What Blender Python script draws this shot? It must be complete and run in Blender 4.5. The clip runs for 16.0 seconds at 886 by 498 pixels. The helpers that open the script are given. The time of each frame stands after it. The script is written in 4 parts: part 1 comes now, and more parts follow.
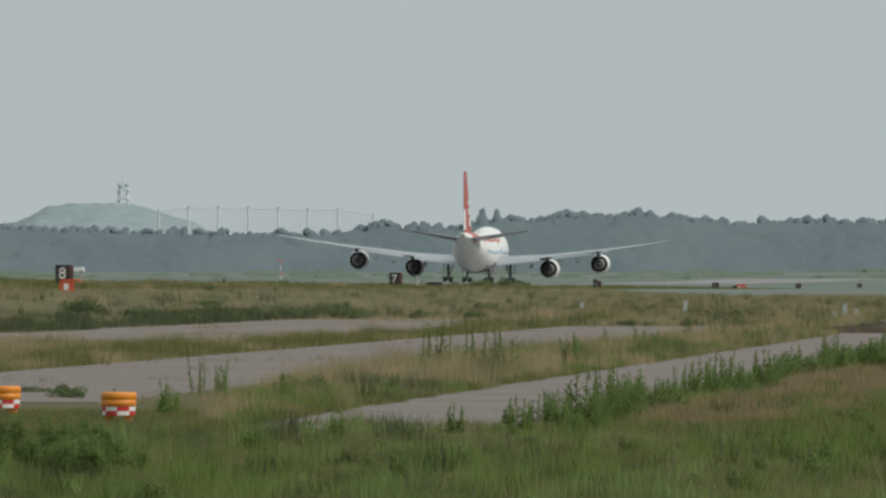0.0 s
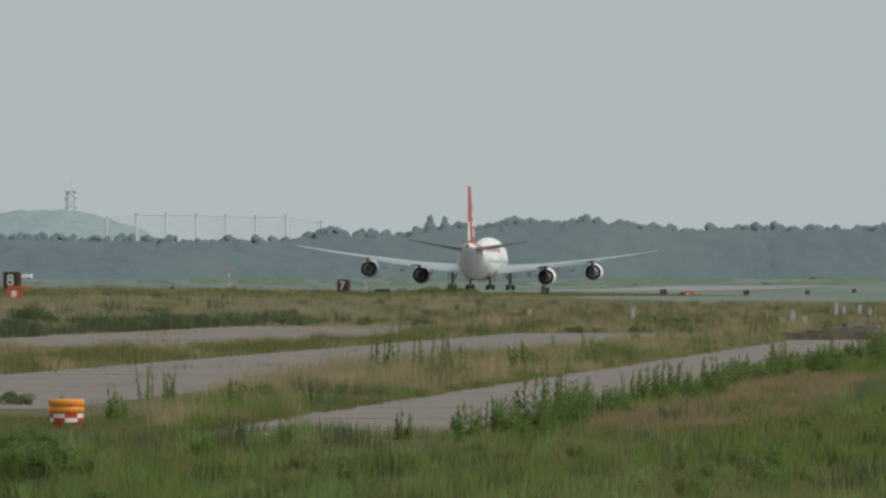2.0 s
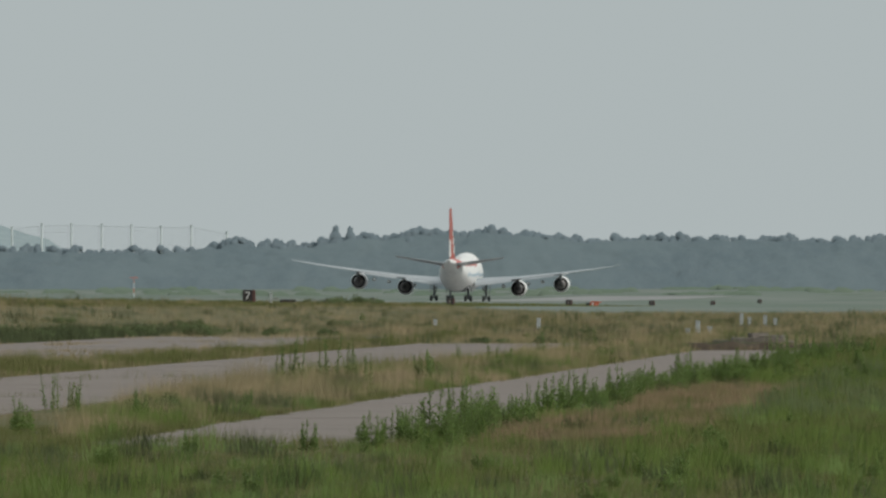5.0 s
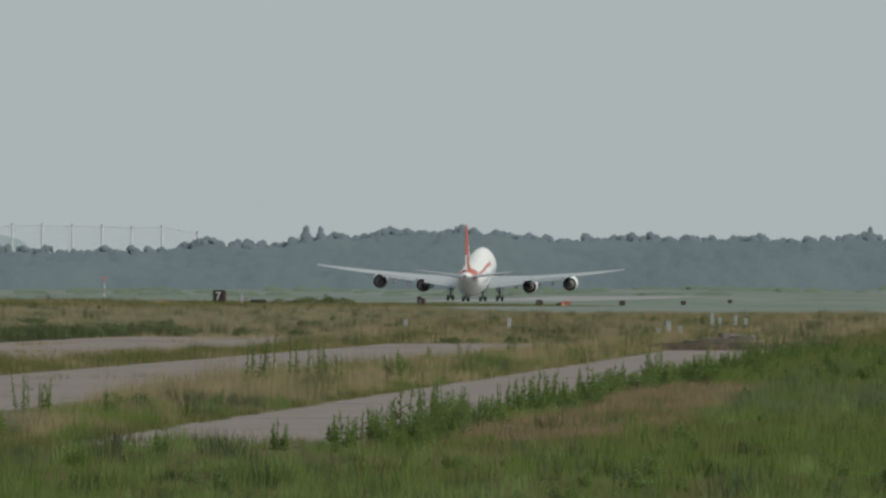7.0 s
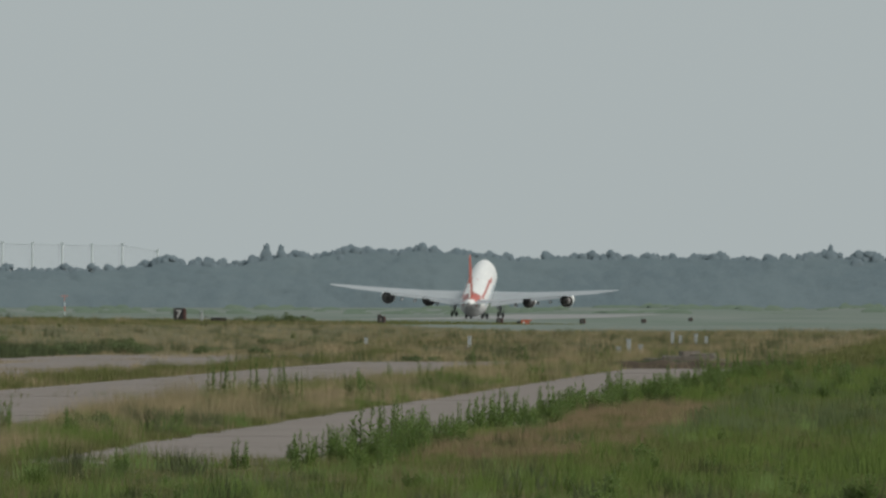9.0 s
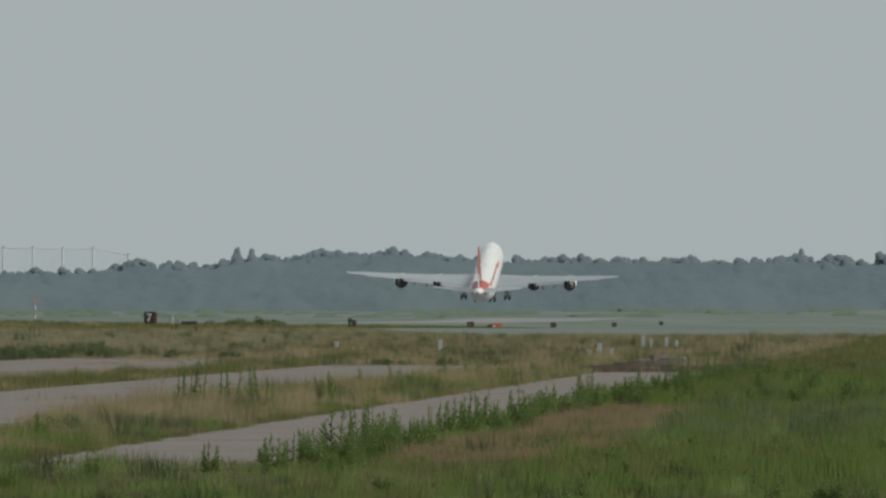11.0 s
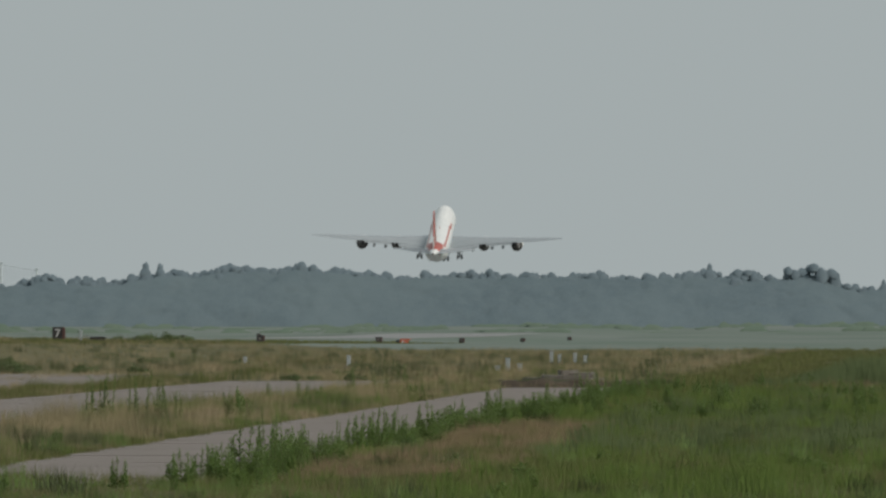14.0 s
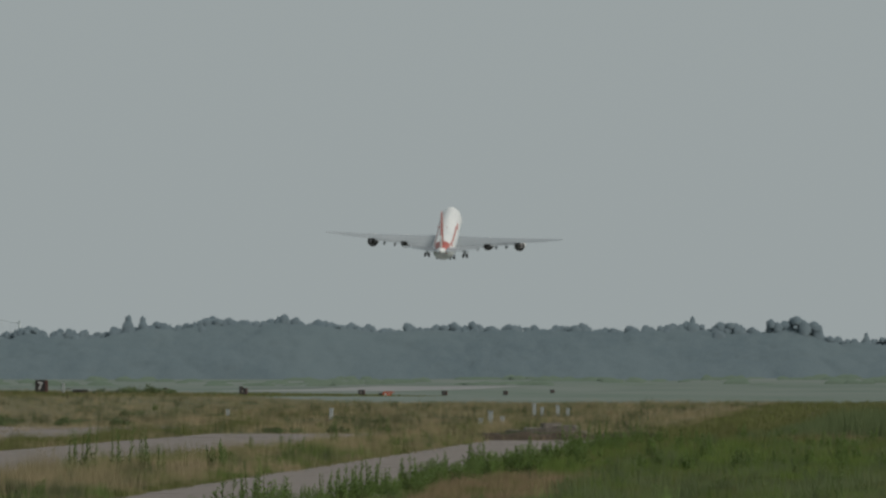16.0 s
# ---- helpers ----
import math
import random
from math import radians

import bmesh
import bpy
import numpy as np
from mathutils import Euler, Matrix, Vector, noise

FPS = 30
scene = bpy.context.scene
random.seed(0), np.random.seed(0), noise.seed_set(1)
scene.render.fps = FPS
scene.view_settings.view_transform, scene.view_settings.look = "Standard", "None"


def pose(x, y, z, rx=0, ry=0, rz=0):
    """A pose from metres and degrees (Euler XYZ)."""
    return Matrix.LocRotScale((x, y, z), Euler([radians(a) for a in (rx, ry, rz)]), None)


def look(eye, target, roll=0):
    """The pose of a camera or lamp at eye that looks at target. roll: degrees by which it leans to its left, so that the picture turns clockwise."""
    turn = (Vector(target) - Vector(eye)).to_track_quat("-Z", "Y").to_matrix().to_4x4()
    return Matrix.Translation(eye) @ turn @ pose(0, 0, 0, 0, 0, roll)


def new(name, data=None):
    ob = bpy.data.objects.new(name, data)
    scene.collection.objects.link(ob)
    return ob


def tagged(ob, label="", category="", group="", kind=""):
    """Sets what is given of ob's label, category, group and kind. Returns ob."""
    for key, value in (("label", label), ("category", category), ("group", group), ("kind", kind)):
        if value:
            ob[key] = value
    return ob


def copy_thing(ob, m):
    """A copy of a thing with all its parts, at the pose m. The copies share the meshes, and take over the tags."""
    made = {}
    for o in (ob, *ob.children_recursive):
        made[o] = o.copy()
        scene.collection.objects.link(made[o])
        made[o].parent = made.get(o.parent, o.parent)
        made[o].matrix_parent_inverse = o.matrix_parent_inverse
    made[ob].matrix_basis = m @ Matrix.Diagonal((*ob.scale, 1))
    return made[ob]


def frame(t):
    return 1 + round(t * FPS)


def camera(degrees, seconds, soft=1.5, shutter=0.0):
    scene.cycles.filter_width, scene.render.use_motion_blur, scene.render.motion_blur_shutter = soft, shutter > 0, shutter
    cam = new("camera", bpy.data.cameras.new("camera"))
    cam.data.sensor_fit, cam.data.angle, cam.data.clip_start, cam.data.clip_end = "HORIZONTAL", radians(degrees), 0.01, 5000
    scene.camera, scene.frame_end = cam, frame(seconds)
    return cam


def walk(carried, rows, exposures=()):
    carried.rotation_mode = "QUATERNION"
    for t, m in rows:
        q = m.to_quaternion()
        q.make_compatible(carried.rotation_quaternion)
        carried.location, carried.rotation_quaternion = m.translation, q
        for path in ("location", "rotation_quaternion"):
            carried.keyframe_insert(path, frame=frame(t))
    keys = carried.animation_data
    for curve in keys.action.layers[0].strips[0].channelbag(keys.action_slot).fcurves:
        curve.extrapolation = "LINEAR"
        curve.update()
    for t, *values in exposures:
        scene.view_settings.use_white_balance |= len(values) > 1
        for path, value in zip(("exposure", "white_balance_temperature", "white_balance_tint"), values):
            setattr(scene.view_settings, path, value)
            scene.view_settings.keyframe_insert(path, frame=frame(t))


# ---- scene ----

EYE = 3.0
cam = camera(4.853, 16.0, soft=2.6)
# seconds, pan to the left of the runway heading, tilt (degrees)
PAN = [(0, 4.4016, 0.1207), (0.5, 4.3002, 0.1350), (1, 4.2247, 0.1542), (1.5, 4.1917, 0.1492), (2, 4.1163, 0.1585),
       (2.5, 4.0879, 0.1681), (3, 4.0599, 0.1823), (3.5, 4.0032, 0.1777), (4, 3.8518, 0.2108), (4.5, 3.6961, 0.2158),
       (7, 3.4363, 0.2158), (7.5, 3.3561, 0.2344), (8, 3.2947, 0.2393), (8.5, 3.2237, 0.2821), (9, 3.2190, 0.3152),
       (11.5, 3.0063, 0.3486), (12, 2.9683, 0.3722), (12.5, 2.9352, 0.3533), (13, 2.8076, 0.3672), (13.5, 2.6655, 0.3911),
       (14, 2.5567, 0.4196), (14.5, 2.5236, 0.4670), (15, 2.5236, 0.5667), (15.5, 2.4998, 0.5998), (16, 2.4621, 0.7088)]
walk(cam, [(t, pose(0, 0, EYE, 90 + tilt, 0, pan)) for t, pan, tilt in PAN],
     exposures=[(0, 0.02), (4.5, -0.04), (9, -0.13), (11.5, -0.19), (12.5, -0.2), (14, -0.25), (16, -0.45)])

# ---- light: a hazy, bright overcast ----
SUN_UP, SUN_ROUND = 44, 112          # elevation; compass turn clockwise from the runway heading
world = bpy.data.worlds.new("hazy_sky")
scene.world = world
world.use_nodes = True
wn, wl = world.node_tree.nodes, world.node_tree.links
wn.clear()
sky = wn.new("ShaderNodeTexSky")
sky.sky_type, sky.sun_disc = "NISHITA", False
sky.sun_elevation, sky.sun_rotation = radians(SUN_UP), radians(SUN_ROUND)
sky.air_density, sky.dust_density = 1.0, 6.0
dim = wn.new("ShaderNodeMix")
dim.data_type, dim.blend_type = "RGBA", "MULTIPLY"
dim.inputs[0].default_value = 1.0
dim.inputs[7].default_value = (0.07, 0.07, 0.07, 1)
veil = wn.new("ShaderNodeMix")
veil.data_type = "RGBA"
veil.inputs[0].default_value = 0.88
veil.inputs[7].default_value = (0.487, 0.545, 0.552, 1)
back = wn.new("ShaderNodeBackground")
back.inputs[1].default_value = 1.0
wout = wn.new("ShaderNodeOutputWorld")
wl.new(sky.outputs[0], dim.inputs[6])
wl.new(dim.outputs[2], veil.inputs[6])
wl.new(veil.outputs[2], back.inputs[0])
wl.new(back.outputs[0], wout.inputs[0])

sun = new("sun", bpy.data.lights.new("sun", "SUN"))
sun.data.energy, sun.data.angle, sun.data.color = 2.5, radians(28), (1.0, 0.95, 0.87)
_az, _el = radians(SUN_ROUND), radians(SUN_UP)
sun.matrix_world = look((math.sin(_az) * math.cos(_el) * 100, math.cos(_az) * math.cos(_el) * 100, math.sin(_el) * 100), (0, 0, 0))


# ---- materials ----
def material(name, base, other=None, rough=0.8, metal=0.0, scale=3.0, fine=40.0, island=0.0, per_object=0.0,
             bump=0.0, third=None, third_scale=0.2, amount=0.5, shine=0.5, stretch=None, leaf=0.0, speck=0.35):
    """A surface with two scales of variation between base and other, and broad patches of a third colour."""
    mat = bpy.data.materials.new(name)
    mat.use_nodes = True
    n, l = mat.node_tree.nodes, mat.node_tree.links
    bsdf = n["Principled BSDF"]
    bsdf.inputs["Roughness"].default_value, bsdf.inputs["Metallic"].default_value = rough, metal
    bsdf.inputs["Specular IOR Level"].default_value = shine
    other = other or tuple(c * 0.8 for c in base)
    geo = n.new("ShaderNodeNewGeometry")
    place = geo.outputs["Position"]
    if stretch:
        mp = n.new("ShaderNodeMapping")
        mp.inputs["Scale"].default_value = stretch
        l.new(place, mp.inputs[0])
        place = mp.outputs[0]

    def grain(size, detail=3.0):
        tex = n.new("ShaderNodeTexNoise")
        tex.inputs["Scale"].default_value, tex.inputs["Detail"].default_value = size, detail
        l.new(place, tex.inputs["Vector"])
        ramp = n.new("ShaderNodeMapRange")
        ramp.inputs[1].default_value, ramp.inputs[2].default_value = 0.35, 0.65
        l.new(tex.outputs[0], ramp.inputs[0])
        return ramp.outputs[0]

    def mix(fac, a, b, mode="MIX"):
        m = n.new("ShaderNodeMix")
        m.data_type, m.blend_type = "RGBA", mode
        for socket, value in ((m.inputs[0], fac), (m.inputs[6], a), (m.inputs[7], b)):
            if isinstance(value, (int, float)):
                socket.default_value = value
            elif isinstance(value, tuple):
                socket.default_value = (*value[:3], 1)
            else:
                l.new(value, socket)
        return m.outputs[2]

    def times(a, k):
        m = n.new("ShaderNodeMath")
        m.operation = "MULTIPLY"
        l.new(a, m.inputs[0])
        m.inputs[1].default_value = k
        return m.outputs[0]

    col = mix(grain(scale), base, other)
    tiny = grain(fine, 2.0)
    col = mix(times(tiny, speck), col, tuple(c * 0.6 for c in other))
    if third:
        col = mix(times(grain(third_scale, 4.0), amount), col, third)
    if island:
        col = mix(times(geo.outputs["Random Per Island"], island), col, tuple(min(1, c * 1.9) for c in base))
    if per_object:
        info = n.new("ShaderNodeObjectInfo")
        col = mix(times(info.outputs["Random"], per_object), col, tuple(c * 0.55 for c in base))
    l.new(col, bsdf.inputs["Base Color"])
    if leaf:                       # light that passes through thin leaves
        thin, both = n.new("ShaderNodeBsdfTranslucent"), n.new("ShaderNodeMixShader")
        both.inputs[0].default_value = leaf
        l.new(col, thin.inputs[0])
        l.new(bsdf.outputs[0], both.inputs[1])
        l.new(thin.outputs[0], both.inputs[2])
        l.new(both.outputs[0], n["Material Output"].inputs[0])
    if bump:
        b = n.new("ShaderNodeBump")
        b.inputs["Strength"].default_value, b.inputs["Distance"].default_value = bump, 0.02
        l.new(tiny, b.inputs["Height"])
        l.new(b.outputs[0], bsdf.inputs["Normal"])
    return mat


M = dict(
    ground=material("ground_turf", (0.085, 0.10, 0.044), (0.105, 0.106, 0.055), 0.95, scale=0.6, fine=8, third=(0.155, 0.125, 0.08), third_scale=0.08, amount=0.6, shine=0.1),
    # turf beyond the near field, with haze painted in as a paler, bluer tone
    hazed_turf=material("hazed_turf", (0.138, 0.178, 0.148), (0.158, 0.193, 0.165), 0.95, scale=0.05, fine=1, third=(0.19, 0.212, 0.198), third_scale=0.012, amount=0.8, shine=0.0, stretch=(1, 0.15, 1)),
    concrete=material("concrete", (0.225, 0.198, 0.18), (0.195, 0.17, 0.155), 0.9, scale=0.5, fine=14, per_object=0.06, bump=0.2, third=(0.175, 0.155, 0.14), third_scale=0.12, shine=0.15),
    runway=material("runway_asphalt", (0.30, 0.30, 0.295), (0.26, 0.262, 0.26), 0.9, scale=0.1, fine=2, third=(0.18, 0.19, 0.19), third_scale=0.02, shine=0.1, stretch=(1, 0.1, 1)),
    darkband=material("dark_band", (0.055, 0.045, 0.036), (0.085, 0.068, 0.05), 0.95, scale=2, fine=20, shine=0.1),
    grass=material("green_grass", (0.108, 0.14, 0.042), (0.13, 0.15, 0.05), 0.85, scale=0.4, fine=3, island=0.08, third=(0.185, 0.165, 0.085), third_scale=0.3, amount=0.7, shine=0.05, leaf=0.42, speck=0.1),
    lush=material("lush_grass", (0.112, 0.17, 0.042), (0.13, 0.178, 0.047), 0.8, scale=0.5, fine=3, island=0.15, shine=0.08, leaf=0.42, speck=0.1),
    dry=material("dry_grass", (0.375, 0.295, 0.19), (0.32, 0.26, 0.16), 0.85, scale=0.25, fine=2, island=0.1, third=(0.145, 0.15, 0.068), third_scale=0.1, amount=0.6, shine=0.05, leaf=0.35, speck=0.1),
    straw=material("meadow_straw", (0.24, 0.205, 0.115), (0.2, 0.185, 0.095), 0.85, scale=0.25, fine=2, island=0.1, third=(0.15, 0.155, 0.07), third_scale=0.2, amount=0.7, shine=0.05, leaf=0.4, speck=0.1),
    rust=material("reddish_grass", (0.33, 0.225, 0.155), (0.28, 0.2, 0.13), 0.85, scale=0.5, fine=3, island=0.1, third=(0.13, 0.135, 0.06), third_scale=0.35, amount=0.9, shine=0.05, leaf=0.35, speck=0.1),
    weed=material("weed_leaf", (0.15, 0.23, 0.07), (0.175, 0.25, 0.08), 0.65, scale=2, fine=9, island=0.25, per_object=0.2, shine=0.15, leaf=0.5, speck=0.2),
    stem=material("weed_stem", (0.10, 0.12, 0.05), (0.12, 0.10, 0.05), 0.8, scale=6, fine=30),
    shrub=material("shrub_leaf", (0.125, 0.165, 0.075), (0.15, 0.185, 0.085), 0.75, scale=1, fine=6, island=0.3, per_object=0.2, shine=0.12, leaf=0.5, speck=0.2),
    # dark weeds; the tone also stands in for shaded pockets in the grass
    sedge=material("sedge_and_shade", (0.062, 0.08, 0.04), (0.08, 0.094, 0.046), 0.8, scale=1, fine=6, island=0.2, shine=0.08, leaf=0.3, speck=0.2),
    # far tree crowns: blue-grey of the haze painted into the leaf colour
    crown=material("hazed_crown", (0.138, 0.178, 0.2), (0.15, 0.19, 0.212), 0.95, scale=0.2, fine=1.0, per_object=0.06, third=(0.15, 0.188, 0.207), third_scale=0.025, amount=0.5, shine=0.0, speck=0.25, stretch=(1, 1, 0.6)),
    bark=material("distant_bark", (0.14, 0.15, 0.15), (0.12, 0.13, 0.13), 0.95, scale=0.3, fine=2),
    # same painted haze, but darker than the crowns to offset their shaded tops
    canopy=material("hazed_canopy", (0.122, 0.160, 0.178), (0.137, 0.175, 0.192), 0.95, scale=0.2, fine=1.0, third=(0.15, 0.19, 0.202), third_scale=0.03, amount=0.6, shine=0.0, speck=0.25, stretch=(1, 1, 0.6)),
    # scrub green greyed to carry the haze in its colour
    scrub=material("hazed_scrub", (0.125, 0.168, 0.13), (0.14, 0.18, 0.14), 0.95, scale=0.05, fine=0.4, shine=0.0, speck=0.1),
    # the hill's paleness is haze, mixed into its base colour
    hill=material("hazed_hill_woods", (0.25, 0.31, 0.327), (0.27, 0.328, 0.343), 0.95, scale=0.03, fine=0.2, shine=0.0),
    # steel and net paled in the colour itself, to look faint as in haze
    mast=material("hazed_steel", (0.60, 0.66, 0.67), (0.63, 0.68, 0.69), 0.8, scale=0.2, fine=1),
    net=material("hazed_net", (0.37, 0.41, 0.42), (0.40, 0.44, 0.45), 0.9, scale=0.1, fine=1),
    white=material("white_paint", (0.80, 0.80, 0.78), (0.74, 0.75, 0.74), 0.38, scale=0.15, fine=1.2),
    wing=material("wing_grey_paint", (0.30, 0.325, 0.34), (0.275, 0.30, 0.315), 0.2, scale=0.2, fine=1.5, speck=0.15),
    red=material("red_paint", (0.46, 0.11, 0.085), (0.42, 0.10, 0.075), 0.45, scale=0.3, fine=2),
    pink=material("pale_red_paint", (0.66, 0.25, 0.19), (0.6, 0.2, 0.15), 0.4, scale=0.3, fine=2),
    blue=material("pale_blue_paint", (0.38, 0.50, 0.58), (0.34, 0.46, 0.54), 0.4, scale=0.3, fine=2),
    metal=material("engine_metal", (0.42, 0.40, 0.39), (0.35, 0.33, 0.33), 0.4, 0.5, scale=1, fine=6),
    # engine darks and tyres lightened: haze over the runway put into the colour
    dark=material("engine_dark", (0.14, 0.132, 0.13), (0.16, 0.15, 0.146), 0.6, scale=1, fine=6),
    steel=material("gear_steel", (0.34, 0.36, 0.37), (0.28, 0.3, 0.31), 0.5, 0.2, scale=2, fine=10),
    tyre=material("hazed_tyre_rubber", (0.085, 0.09, 0.095), (0.1, 0.1, 0.105), 0.9, scale=2, fine=10),
    black=material("sign_black", (0.028, 0.024, 0.026), (0.04, 0.034, 0.034), 0.7, scale=2, fine=15),
    signred=material("sign_red", (0.13, 0.05, 0.042), (0.10, 0.045, 0.04), 0.6, scale=2, fine=15),
    signwhite=material("sign_white", (0.72, 0.72, 0.70), (0.6, 0.6, 0.58), 0.6, scale=3, fine=20),
    orange=material("orange_plastic", (0.75, 0.27, 0.02), (0.66, 0.22, 0.02), 0.45, scale=4, fine=30),
    orangered=material("orange_red_plastic", (0.62, 0.13, 0.05), (0.55, 0.1, 0.04), 0.5, scale=4, fine=30),
    reflect=material("white_sheeting", (0.78, 0.78, 0.76), (0.66, 0.66, 0.64), 0.4, scale=5, fine=40),
    redsheet=material("red_sheeting", (0.55, 0.03, 0.03), (0.48, 0.03, 0.03), 0.4, scale=5, fine=40),
    post=material("pale_post_paint", (0.5, 0.53, 0.54), (0.42, 0.45, 0.46), 0.7, scale=4, fine=20),
    rubble=material("old_concrete", (0.24, 0.21, 0.185), (0.17, 0.15, 0.13), 0.95, scale=2, fine=12, bump=0.4),
)


# ---- building helpers ----
def build(name, verts, faces, mats, parent=None, label="", smooth=False, indices=None):
    me = bpy.data.meshes.new(name)
    me.from_pydata([tuple(v) for v in verts], [], faces)
    for m in (mats if isinstance(mats, (list, tuple)) else [mats]):
        me.materials.append(m)
    if indices is not None:
        me.polygons.foreach_set("material_index", indices)
    if smooth:
        me.polygons.foreach_set("use_smooth", [True] * len(me.polygons))
    me.update()
    ob = new(name, me)
    if parent:
        ob.parent = parent
    if label:
        ob["label"] = label
    return ob


def thing(name, label, category, m=None, group="", kind=""):
    ob = new(name)
    ob.empty_display_size = 0.2
    if m:
        ob.matrix_basis = m
    return tagged(ob, label, category, group, kind)


def part(name, bm, mat, parent, label="", smooth=False):
    me = bpy.data.meshes.new(name)
    bm.to_mesh(me)
    bm.free()
    me.materials.append(mat)
    if smooth:
        me.polygons.foreach_set("use_smooth", [True] * len(me.polygons))
    ob = new(name, me)
    ob.parent = parent
    if label:
        ob["label"] = label
    return ob


def box(bm, x0, x1, y0, y1, z0, z1, bevel=0.0, turn=None):
    made = bmesh.ops.create_cube(bm, size=1.0)["verts"]
    for v in made:
        v.co = Vector(((x0 + x1) / 2 + v.co.x * (x1 - x0), (y0 + y1) / 2 + v.co.y * (y1 - y0), (z0 + z1) / 2 + v.co.z * (z1 - z0)))
    if bevel:
        es = {e for v in made for e in v.link_edges}
        got = bmesh.ops.bevel(bm, geom=list(es), offset=bevel, segments=2, affect="EDGES")
        made = list({v for f in got["faces"] for v in f.verts} | {v for v in made if v.is_valid})
    if turn:
        bmesh.ops.transform(bm, matrix=turn, verts=made)
    return bm


def rod(bm, a, b, r0, r1=None, sides=10):
    a, b = Vector(a), Vector(b)
    m = Matrix.Translation((a + b) / 2) @ (b - a).to_track_quat("Z", "Y").to_matrix().to_4x4()
    bmesh.ops.create_cone(bm, cap_ends=True, segments=sides, radius1=r0, radius2=r0 if r1 is None else r1, depth=(b - a).length, matrix=m)
    return bm


def loft(rings, caps=True):
    """Verts and faces through rings with equal point counts."""
    k = len(rings[0])
    verts = [p for r in rings for p in r]
    faces = [(i * k + j, i * k + (j + 1) % k, (i + 1) * k + (j + 1) % k, (i + 1) * k + j) for i in range(len(rings) - 1) for j in range(k)]
    if caps:
        faces += [tuple(range(k))[::-1], tuple(range((len(rings) - 1) * k, len(rings) * k))]
    return verts, faces


def leaf_normals(ob, up=0.9, out=0.5, rough=0.3, seed=5):
    """Shade thin leaves as the rounded mass that they form: normals lean up and away from the plant's axis."""
    me = ob.data
    n = len(me.vertices)
    co = np.empty(n * 3)
    me.vertices.foreach_get("co", co)
    co = co.reshape(-1, 3)
    axis = co[:, :2].mean(axis=0)
    flat = co[:, :2] - axis
    flat = flat / (np.abs(flat).max() + 1e-6)
    rng = np.random.default_rng(seed)
    nor = np.concatenate([flat * out, np.full((n, 1), up)], axis=1) + np.repeat(rng.normal(0, rough, (n // 4 + 1, 3)), 4, axis=0)[:n]
    nor /= np.linalg.norm(nor, axis=1)[:, None]
    me.polygons.foreach_set("use_smooth", [True] * len(me.polygons))
    for p in me.polygons:
        if p.normal.dot(Vector(nor[p.vertices[0]])) < 0:
            p.flip()
    me.update()
    me.normals_split_custom_set_from_vertices(nor)
    return ob


def mass_normals(ob, lean, keep):
    """Shade a closed canopy flat, as haze would: its own normals drawn towards one lean."""
    me = ob.data
    nor = np.array([tuple(v.normal) for v in me.vertices]) * keep + np.array(lean)
    nor /= np.linalg.norm(nor, axis=1)[:, None]
    me.normals_split_custom_set_from_vertices(nor)
    return ob


def value_noise(x, y, size, seed):
    """Smooth noise from 0 to 1 over arrays of places, features about size metres."""
    rng = np.random.default_rng(seed)
    table = rng.random((64, 64))
    gx, gy = np.asarray(x) / size, np.asarray(y) / size
    ix, iy = np.floor(gx).astype(int), np.floor(gy).astype(int)
    fx, fy = gx - ix, gy - iy
    fx, fy = fx * fx * (3 - 2 * fx), fy * fy * (3 - 2 * fy)
    g = lambda a, b: table[a % 64, b % 64]
    return (g(ix, iy) * (1 - fx) + g(ix + 1, iy) * fx) * (1 - fy) + (g(ix, iy + 1) * (1 - fx) + g(ix + 1, iy + 1) * fx) * fy


# ---- ground: one sheet; the runway lies on a low swell beyond the old pavements ----
def runway_height(y):
    return np.interp(y, [0, 751, 1045, 1371, 1850, 2330, 2800, 3200, 4000, 5000], [3.2, 2.85, 2.25, 1.6, 0.7, 0.1, 0.05, 0.6, 3.2, 5.0])


def ground_height(x, y):
    x, y = np.asarray(x, float), np.asarray(y, float)
    u = -x
    base = np.interp(y, [0, 2200, 3200, 4000, 5000], [0, 0, 0.6, 3.2, 5.0])
    top = runway_height(y)
    s = np.clip((u - 60) / 26, 0, 1)
    s = s * s * (3 - 2 * s)
    z = base + (top - 0.9 - base) * s
    z = z + 0.9 * np.clip((u - 86) / 24, 0, 1)
    z = z - 0.4 * np.clip((u - 160) / 20, 0, 1)
    return z


def make_ground():
    xs = np.unique(np.concatenate([np.linspace(-3000, -300, 19), np.linspace(-300, -160, 15), np.linspace(-160, -60, 51), np.linspace(-60, 30, 31), np.linspace(30, 300, 10), np.linspace(300, 3000, 19)]))
    ys = np.unique(np.concatenate([np.linspace(-1200, 100, 14), np.linspace(100, 700, 61), np.linspace(700, 2000, 53), np.linspace(2000, 4985, 61)]))
    gx, gy = np.meshgrid(xs, ys)
    z = ground_height(gx, gy)
    verts = np.stack([gx, gy, z], -1).reshape(-1, 3)
    k = len(xs)
    faces, idx = [], []
    for j in range(len(ys) - 1):
        for i in range(k - 1):
            faces.append((j * k + i, j * k + i + 1, (j + 1) * k + i + 1, (j + 1) * k + i))
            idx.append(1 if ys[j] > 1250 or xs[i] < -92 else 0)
    ob = build("ground", verts, faces, [M["ground"], M["hazed_turf"]], smooth=True, indices=idx)
    tagged(ob, "flat airfield ground with green and dry grass turf", "ground", kind="structure")


make_ground()


